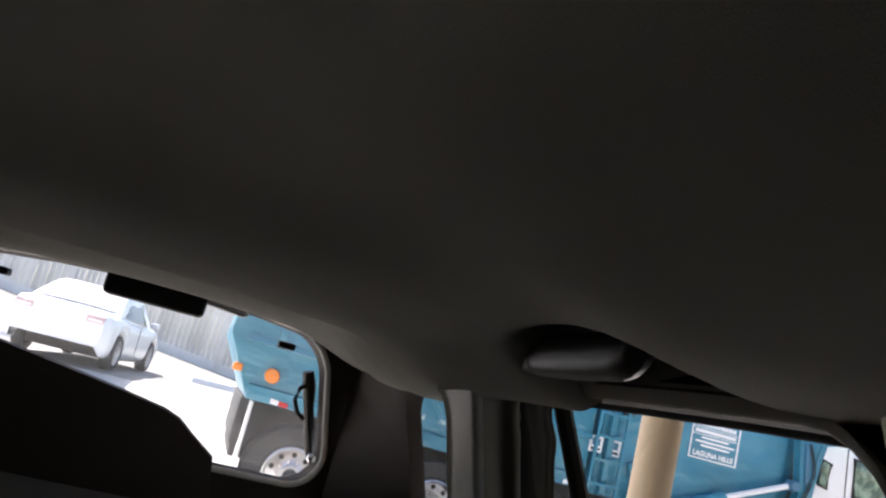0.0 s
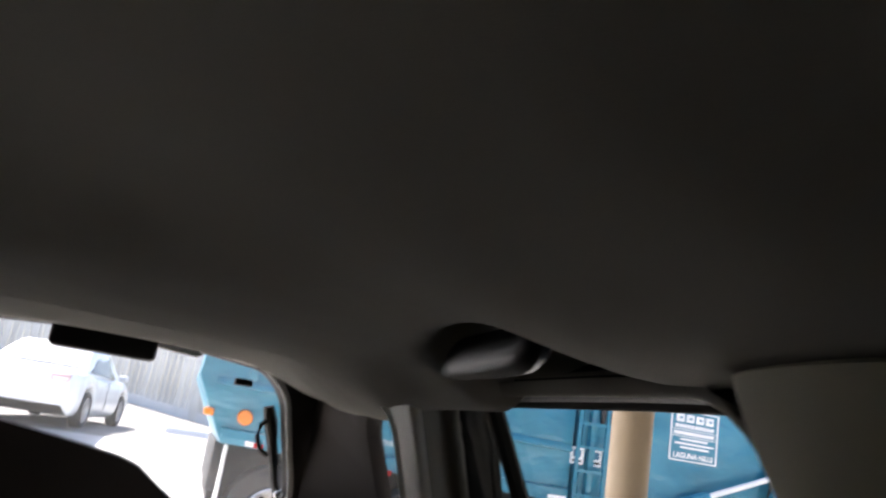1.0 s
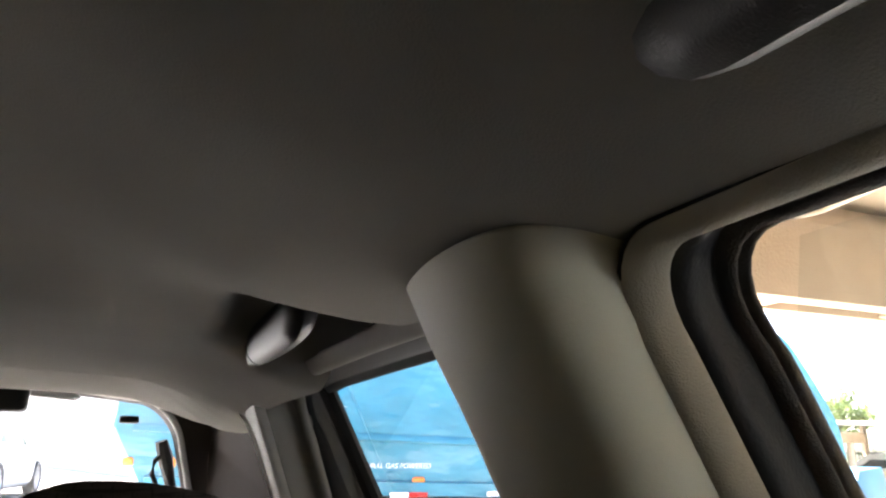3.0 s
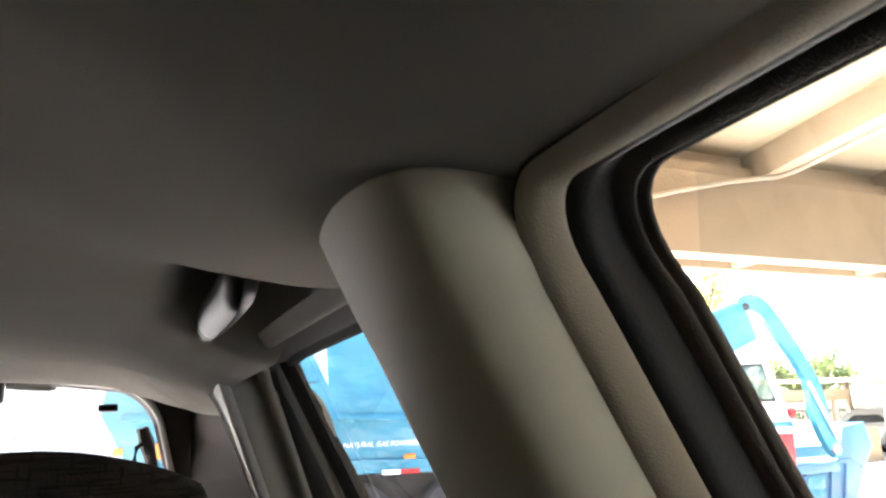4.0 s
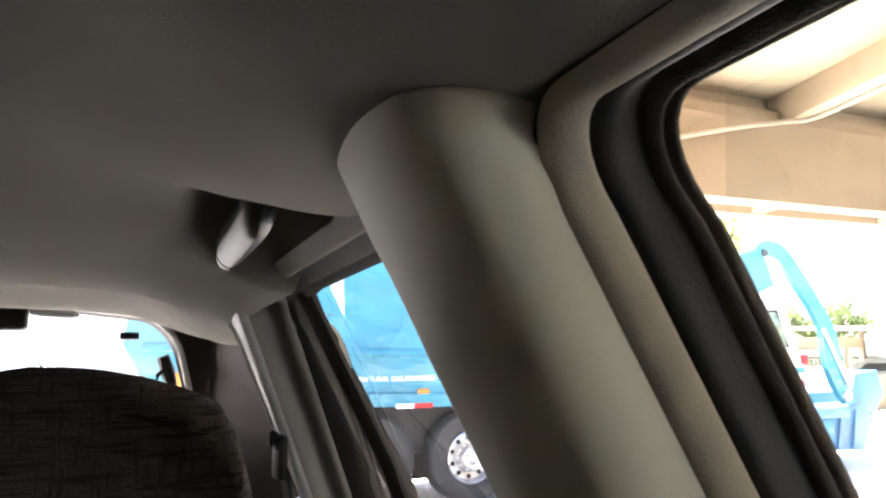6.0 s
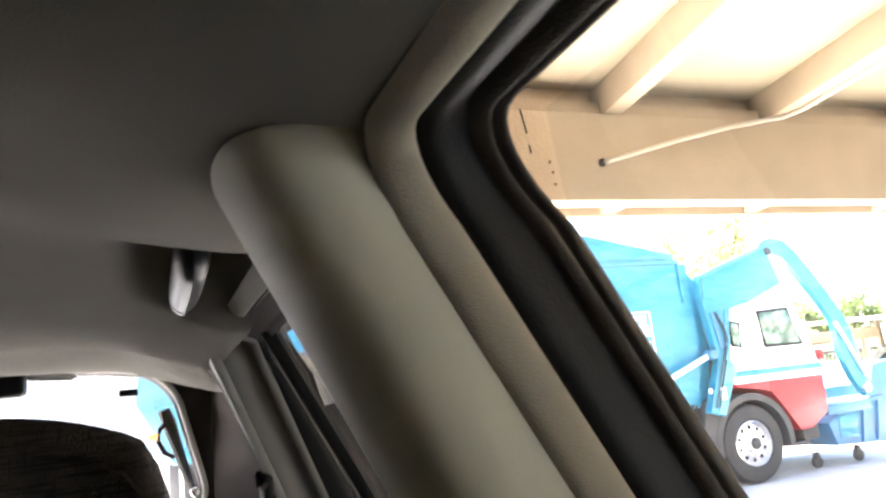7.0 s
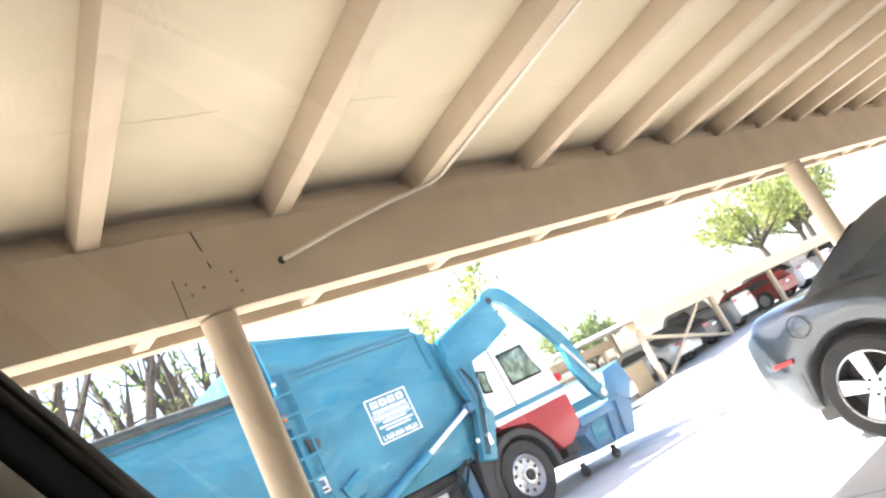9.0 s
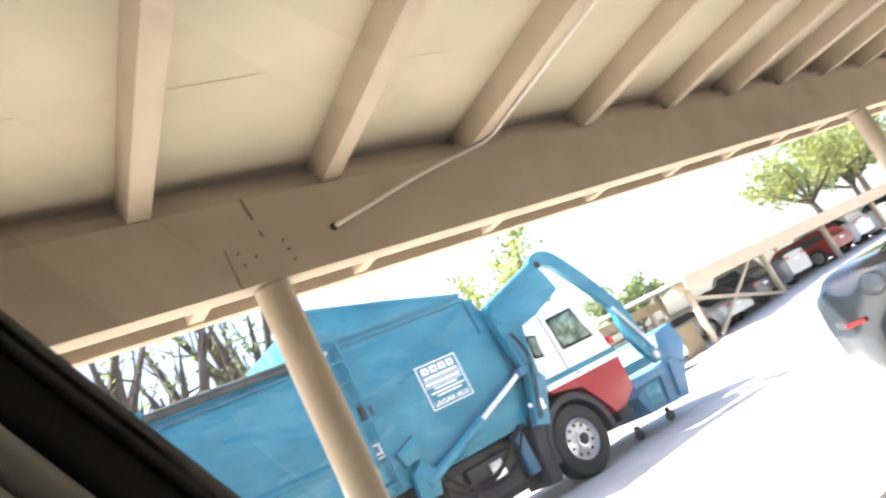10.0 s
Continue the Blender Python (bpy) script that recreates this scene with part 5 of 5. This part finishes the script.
    for (y0, z0), (y1, z1), nm in ((cabin[-2], cabin[-1], "rear_window"), (cabin[1], cabin[0], "windscreen")):
        bm = bmesh.new()
        n_ = 0.016 if y1 > y0 else -0.016
        sheet(bm, [[(W * (0.34 + 0.06 * f) * j / 4, y0 + (y1 - y0) * f + n_, z0 + (z1 - z0) * f + 0.026 + 0.022 * (1 - (j / 4) ** 2)) for j in range(-4, 5)] for f in (0.14, 0.5, 0.86)])
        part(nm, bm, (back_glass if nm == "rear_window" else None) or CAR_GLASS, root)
    part("plate", boxed(-0.16, 0.16, h - 0.03, h + 0.008, 0.52 * H - 0.08, 0.52 * H + 0.03, 0.005), DECAL, root)
    if style == "pickup":
        part("bed", boxed(-W * 0.43, W * 0.43, 0.15 * L, h - 0.08, belt - 0.2, belt + 0.115, 0.02), CHASSIS, root)
    for sd in (1, -1):
        for y in (fw, rw):
            c = (sd * (W / 2 - 0.03), y, wheel_r)
            r = wheel_r
            ty = part("tyre", lathe(bmesh.new(), [(p, sd * q) for p, q in ((r * 0.66, -0.01), (r * 0.70, 0.012), (r * 0.90, 0.022), (r * 0.97, 0.005), (r, -0.03), (r, -0.17), (r * 0.9, -0.20), (r * 0.6, -0.20))], c, "x", 40), TYRE, root)
            rm = part("rim", lathe(bmesh.new(), [(p, sd * q) for p, q in ((r * 0.69, 0.004), (r * 0.66, 0.008), (r * 0.63, -0.02), (r * 0.59, -0.10), (0.0, -0.11))], c, "x", 40), CHASSIS if spokes < 8 else ALLOY, ty)
            bm = bmesh.new()
            for k in range(spokes):
                a = 2 * math.pi * (k + 0.2) / spokes
                wd = 0.25 if spokes < 8 else 0.10
                for rr0, rr1, w0, w1 in ((r * 0.12, r * 0.65, wd * r * 0.42, wd * r * 0.58),):
                    p = []
                    for rr, wdt in ((rr0, w0), (rr1, w1)):
                        for sgn in (-1, 1):
                            p.append((rr * math.cos(a) - sgn * wdt * math.sin(a), rr * math.sin(a) + sgn * wdt * math.cos(a)))
                    f = [bm.verts.new((c[0] + sd * (0.004 if i < 2 else 0.0), c[1] + p[j][0], c[2] + p[j][1])) for i, j in ((0, 0), (1, 1), (2, 3), (3, 2))]
                    b = [bm.verts.new((c[0] - sd * 0.05, c[1] + p[j][0] * 0.98, c[2] + p[j][1] * 0.98)) for j in (0, 1, 3, 2)]
                    bm.faces.new(f)
                    for i in range(4):
                        bm.faces.new((f[i], f[(i + 1) % 4], b[(i + 1) % 4], b[i]))
            part("spokes", bm, ALLOY, ty, "bright alloy spokes")
            if spokes < 8:
                part("rim_lip", tube(bmesh.new(), [(c[0] + sd * 0.006, c[1] + r * 0.67 * math.cos(j * math.pi / 24), c[2] + r * 0.67 * math.sin(j * math.pi / 24)) for j in range(49)], 0.009, 8, caps=False), ALLOY, ty)
            part("hub_cap", lathe(bmesh.new(), [(r * 0.20, sd * -0.02), (r * 0.19, sd * 0.008), (r * 0.10, sd * 0.014), (0.0, sd * 0.014)], c, "x", 24), ALLOY, ty)
            if detail:
                for k in range(5):
                    a = 2 * math.pi * k / 5
                    part("wheel_nut", lathe(bmesh.new(), [(0.013, sd * -0.005), (0.013, sd * 0.016), (0.0, sd * 0.018)], (c[0], c[1] + r * 0.15 * math.cos(a), c[2] + r * 0.15 * math.sin(a)), "x", 8), CHASSIS, ty)
    return root


TAILLENS = plain("faded_tail_lens", (0.42, 0.10, 0.09), 0.25)
CLEAR_LENS = plain("clear_tail_lens", (0.62, 0.42, 0.42), 0.15)
# rear glass with the sky's bright reflection painted in as a pale base colour
SKY_GLARE_GLASS = material("sky_glare_rear_glass", (0.44, 0.46, 0.48), 0.08, var=0.1, scale=3)
CAR_GLASS = material("car_glass", (0.03, 0.04, 0.045), 0.05, var=0.3, scale=2)
GREY_PAINT = material("grey_car_paint", (0.062, 0.074, 0.086), 0.30, 0.45, var=0.06, scale=3, coat=0.9)
WHITE_PAINT = material("white_car_paint", (0.78, 0.79, 0.80), 0.25, var=0.03, coat=0.6)
SILVER_PAINT = material("silver_car_paint", (0.48, 0.50, 0.50), 0.28, 0.5, var=0.04, coat=0.6)
DARK_PAINT = material("dark_car_paint", (0.06, 0.065, 0.07), 0.25, var=0.05, coat=0.7)
RED_PAINT = material("red_car_paint", (0.30, 0.02, 0.02), 0.25, var=0.05, coat=0.7)

def far_rise(x):
    return 0.12 * smoothstep(19, 23, x) + 0.36 * smoothstep(22, 29, x) + 0.14 * smoothstep(28, 36, x)


bm = bmesh.new()
sheet(bm, [[(x, y, 0.004 + far_rise(x) * f) for x in [14 + 2 * k for k in range(36)]] for y, f in ((11.5, 0.0), (13.0, 0.15), (15.0, 0.95), (15.8, 1.0), (23.5, 1.0))])
tagged(link_mesh("pavement_slope", bm, PAVING), "pale concrete bays rising gently across the aisle", "pavement", kind="structure")

coupe = car("coupe", "grey metallic coupe with five-spoke wheels, parked under the carport", GREY_PAINT, (6.93, 0.655, 0), 0, 4.83, 1.92, 1.51, "coupe", wheel_r=0.385, spokes=5, detail=True)
part("side_marker", boxed(-0.940, -0.900, 2.05, 2.21, 0.735, 0.772, 0.006), REDLENS, coupe, "red rear side marker")
part("fuel_flap", tube(bmesh.new(), [(-0.958, 1.86 + 0.085 * math.cos(a * 0.5236), 0.96 + 0.085 * math.sin(a * 0.5236)) for a in range(13)], 0.004, 6), RUBBER, coupe)
part("bumper_seam", tube(bmesh.new(), [(-0.966, 2.02, 0.66), (-0.970, 2.03, 0.55), (-0.962, 2.04, 0.38)], 0.003, 6), RUBBER, coupe)
for sd in (1, -1):
    part("arch_liner", boxed(*sorted((sd * 0.55, sd * 0.72)), 1.05, 2.20, 0.22, 0.78, 0.02), CHASSIS, coupe)
part("rocker_seam", tube(bmesh.new(), [(-0.945, -0.9, 0.30), (-0.955, 0.3, 0.31), (-0.950, 0.9, 0.33)], 0.006, 6), RUBBER, coupe)
car("sedan", "white sedan with blue-grey shade, parked across the aisle", WHITE_PAINT, (-2.1, 16.9, RISE_Z), 172, 4.6, 1.82, 1.47, lens=CLEAR_LENS, back_glass=SKY_GLARE_GLASS)
for nm, lab, paint, x, style, H_, grp in (
        ("sedan", "white sedan parked beyond the truck's bin", WHITE_PAINT, 18.3, "sedan", 1.42, ""),
        ("sedan", "silver grey sedan under the far carport", SILVER_PAINT, 25.2, "sedan", 1.42, ""),
        ("pickup", "silver pickup truck under the far carport", SILVER_PAINT, 30.2, "pickup", 1.85, ""),
        ("pickup", "white pickup truck backing onto the aisle", WHITE_PAINT, 39.2, "pickup", 1.88, ""),
        ("hatchback", "dark red car under the far carport", RED_PAINT, 34.4, "wagon", 1.5, ""),
        ("suv", "white suv under the far carport", WHITE_PAINT, 36.8, "wagon", 1.75, ""),
        ("sedan", "dark grey sedan under the far carport", DARK_PAINT, 27.4, "sedan", 1.45, ""),
        ("suv", "white van-like suv at the row's end", WHITE_PAINT, 44.4, "wagon", 1.8, "")):
    car(nm, lab, paint, (x, (19.35 if style == "pickup" else 18.95) if x > 20 else 17.2, far_rise(x)), 180, 5.4 if style == "pickup" else 4.6, 1.9, H_, style, wheel_r=0.37 if style in ("pickup", "wagon") else 0.32)

# ---- far carport ----
ROOF_SHEET = material("sheet_roof", (0.42, 0.42, 0.40), 0.6, 0.3, var=0.1, scale=2)
BROWN_BOARD = material("brown_board_paint", (0.26, 0.19, 0.11), 0.8, var=0.15, scale=2)
far = thing("far_carport", "low tan carport roof on slanting posts across the aisle", "carport")
part("roof", prism(bmesh.new(), [(15.9, 2.50), (22.5, 2.83), (22.5, 2.95), (15.9, 2.62)], "x", 22.0, 75.0, 0.01), ROOF_SHEET, far, "pale grey sheet roof")
part("fascia", boxed(21.95, 75.05, 15.82, 15.90, 2.14, 2.62, 0.008), TAN, far, "tan painted fascia board")
part("beam", boxed(22.1, 75, 16.45, 16.62, 2.16, 2.50, 0.01), TAN, far)
for k in range(10):
    x = 22.65 + 5.2 * k
    part("post", boxed(x - 0.09, x + 0.09, 16.42, 16.60, 0.0, 2.2, 0.01), TAN, far)
    part("post", boxed(x - 0.09, x + 0.09, 21.9, 22.08, 0.0, 2.8, 0.01), TAN, far)
part("brace", beam(bmesh.new(), (27.8, 16.5, 0.50), (22.7, 16.5, 1.85), 0.10, 0.12), TAN, far)
part("brace", beam(bmesh.new(), (26.9, 16.5, 2.18), (23.2, 16.5, 0.3), 0.09, 0.11), TAN, far)

part("low_roof", boxed(15.5, 22.4, 17.6, 22.0, 2.02, 2.34, 0.01), BROWN_BOARD, far, "lower brown fascia and roof of the next bay")
for x in (16.2, 21.9):
    part("post", boxed(x - 0.07, x + 0.07, 17.7, 17.84, 0.0, 2.1, 0.01), TAN, far)
tagged(link_mesh("screen_wall", boxed(21.3, 22.4, 16.75, 16.90, 0.0, 1.15, 0.01), BROWN_BOARD), "brown board screen beside the far carport post", "wall", kind="structure")

# ---- fences and walls at the back ----
pale = material("pale_fence_paint", (0.72, 0.71, 0.67), 0.8, var=0.1, scale=2, per_object=0.15)
fence = thing("fence", "pale grey vertical board fence on a white kerb wall", "fence")
slat = None
for k in range(150):
    x = -26 + 0.27 * k
    ob = part("slat", boxed(-0.125, 0.125, 39.9, 39.95, 0.45, 3.6, 0.01), pale, fence) if slat is None else new("slat", slat.data)
    slat = slat or ob
    ob.parent, ob.location = fence, (x, 0.02 * (k % 2), lot_z(x, 39.9))
bm = bmesh.new()
for lo, hi in ((-26.2, -24.0), (-24.0, 12.0), (12.0, 14.4)):
    prism(bm, [(lo, lot_z(lo, 39.9) - 0.05), (hi, lot_z(hi, 39.9) - 0.05), (hi, lot_z(hi, 39.9) + 0.46), (lo, lot_z(lo, 39.9) + 0.46)], "y", 39.8, 40.1)
part("kerb_wall", bm, WHITE, fence, "white painted kerb wall")
for x in (-22, -14.5, -7.0, 0.75, 8.2):
    part("fence_post", boxed(x - 0.17, x + 0.17, 39.7, 40.0, lot_z(x, 39.9) - 0.05, lot_z(x, 39.9) + 3.75, 0.02), pale, fence)
stop = None
for x in (0.75, 3.6, -4.6):
    bm = prism(bmesh.new(), [(18.75, RISE_Z), (18.80, RISE_Z + 0.13), (18.95, RISE_Z + 0.13), (19.0, RISE_Z)], "x", x - 0.75, x + 0.75, 0.015) if stop is None else None
    if stop is None:
        stop = tagged(link_mesh("wheel_stop", bm, WHITE), "pale concrete wheel stop on the paving", "wheel stop", "wheel stops")
    else:
        copy_thing(stop, Matrix.Translation((x - 0.75, 0, 0)))
HEDGE = material("hedge_leaves", (0.07, 0.12, 0.035), 0.8, var=0.5, scale=3)
rail = thing("iron_fence", "black iron railing in front of a clipped hedge", "fence")
part("top_bar", boxed(14, 75, 23.9, 23.94, 1.75, 1.80), RUBBER, rail)
part("low_bar", boxed(14, 75, 23.9, 23.94, 0.25, 0.30), RUBBER, rail)
pick = None
for k in range(200):
    ob = part("picket", boxed(-0.012, 0.012, 23.9, 23.93, 0.0, 1.9), RUBBER, rail) if pick is None else new("picket", pick.data)
    pick = pick or ob
    ob.parent, ob.location = rail, (14.2 + 0.22 * k, 0, 0)
tagged(link_mesh("wall_back", boxed(10, 75, 25.5, 25.8, 0, 1.1, 0.02), TAN), "low tan garden wall behind the far cars", "wall", kind="structure")


# ---- trees ----
def leaves(bm, centre, radius, count, size, rng):
    for _ in range(count):
        d = Vector((rng.gauss(0, 1), rng.gauss(0, 1), rng.gauss(0, 1)))
        p = Vector(centre) + d.normalized() * radius * rng.random() ** 0.4
        a = Vector((rng.gauss(0, 1), rng.gauss(0, 1), rng.gauss(0, 1))).normalized()
        b = a.cross(Vector((rng.gauss(0, 1), rng.gauss(0, 1), rng.gauss(0, 1)))).normalized()
        s = size * (0.6 + 0.8 * rng.random())
        bm.faces.new([bm.verts.new(p + q) for q in (-a * s, b * s * 0.45, a * s, -b * s * 0.45)])


def tree(x, y, height, spread, seed, leaf, label, dense=1.0, size=0.16):
    limb = 1.9 if dense < 0.15 else 1.0  # nearly bare trees show stouter limbs
    rng = random.Random(seed)
    root = thing("tree", label, "tree", (x, y, 0))
    bm = bmesh.new()
    ends = []
    top = Vector((rng.uniform(-0.4, 0.4), rng.uniform(-0.4, 0.4), height * 0.42))
    tube(bm, [(0, 0, -0.05), (0.03, 0.02, height * 0.2), top], [height * 0.030, height * 0.023, height * 0.018], 10)
    for k in range(9):
        a = 2 * math.pi * k / 9 + rng.uniform(-0.4, 0.4)
        r = spread * rng.uniform(0.5, 1.0)
        end = Vector((r * math.cos(a), r * math.sin(a), height * rng.uniform(0.6, 1.0)))
        mid = top.lerp(end, 0.5) + Vector((rng.uniform(-0.4, 0.4), rng.uniform(-0.4, 0.4), -0.3))
        tube(bm, [top * 0.95, mid, end], [height * 0.014 * limb, height * 0.009 * limb, 0.02 * limb], 6)
        ends.append(end)
        for _ in range(3):
            e2 = mid.lerp(end, rng.random()) + Vector((rng.gauss(0, 0.8), rng.gauss(0, 0.8), rng.uniform(0.2, 1.4)))
            tube(bm, [mid.lerp(end, 0.2), mid.lerp(e2, 0.6), e2], [0.03 * limb, 0.02 * limb, 0.008 * limb], 5)
            ends.append(e2)
    part("trunk", bm, BARK, root)
    bm = bmesh.new()
    ends += [top.lerp(e, rng.uniform(0.45, 0.8)) for e in ends[::2]]
    for e in ends:
        leaves(bm, e, spread * rng.uniform(0.16, 0.30), int(95 * dense * rng.uniform(0.4, 1.3)), size, rng)
    part("crown", bm, leaf, root, smooth=False)
    return root


BARK = material("bark", (0.075, 0.06, 0.05), 0.9, var=0.4, scale=6, grain=0.6, grain_scale=40)


def leaf_material(name, color):
    """Thin leaves that let part of the light through."""
    m = material(name, color, 0.6, var=0.5, scale=2)
    N, L = m.node_tree.nodes, m.node_tree.links
    tr = N.new("ShaderNodeBsdfTranslucent")
    tr.inputs[0].default_value = (color[0] * 1.6, color[1] * 1.7, color[2], 1)
    mx = N.new("ShaderNodeMixShader")
    mx.inputs[0].default_value = 0.55
    L.new(N["Principled BSDF"].outputs[0], mx.inputs[1])
    L.new(tr.outputs[0], mx.inputs[2])
    L.new(mx.outputs[0], N["Material Output"].inputs[0])
    return m


LEAF = leaf_material("green_leaves", (0.125, 0.16, 0.085))
LEAF_Y = leaf_material("yellow_green_leaves", (0.215, 0.235, 0.105))
for x, y, h_, sp, sd, lf, lab, dn, sz in (
        (6.3, 28, 12.5, 3.2, 3, LEAF, "thin-leaved tree with bare dark branches", 0.07, 0.12),
        (9.2, 29, 12.0, 3.0, 4, LEAF, "thin-leaved tree with bare dark branches", 0.10, 0.12),
        (12.2, 31, 13.0, 3.0, 5, LEAF, "thin-leaved tree with bare dark branches", 0.13, 0.14),
        (23.3, 26.5, 8.6, 3.3, 6, LEAF_Y, "sunlit yellow-green tree above the truck", 0.75, 0.15),
        (37.5, 32, 5.4, 2.8, 7, LEAF, "green tree behind the far carport", 0.5, 0.16),
        (68.0, 33.5, 13, 6.4, 8, LEAF_Y, "tall yellow-green tree behind the far carport", 0.9, 0.24),
        (88.0, 38, 16, 7.5, 9, LEAF_Y, "tall yellow-green tree behind the far carport", 1.0, 0.28),
        (90.0, 40, 14, 4.5, 10, LEAF, "green tree at the car park's end", 1.4, 0.24),
        (17.0, 33, 6.0, 3.0, 11, LEAF, "green tree behind the railing", 1.2, 0.2),
        (-12, 44, 7, 3.5, 12, LEAF, "green tree behind the board fence", 1.2, 0.2),
        (3.0, 46, 7, 3.5, 13, LEAF, "green tree behind the board fence", 1.2, 0.2)):
    tree(x, y, h_, sp, sd, lf, lab, dn, sz)
bm = bmesh.new()
rng = random.Random(40)
for k in range(260):
    leaves(bm, (14 + 0.24 * k, 24.9 + rng.uniform(-0.3, 0.3), rng.uniform(0.5, 1.6)), 0.5, 26, 0.09, rng)
tagged(link_mesh("hedge", bm, HEDGE, smooth=False), "dense green clipped hedge behind the railing", "hedge", kind="stuff")
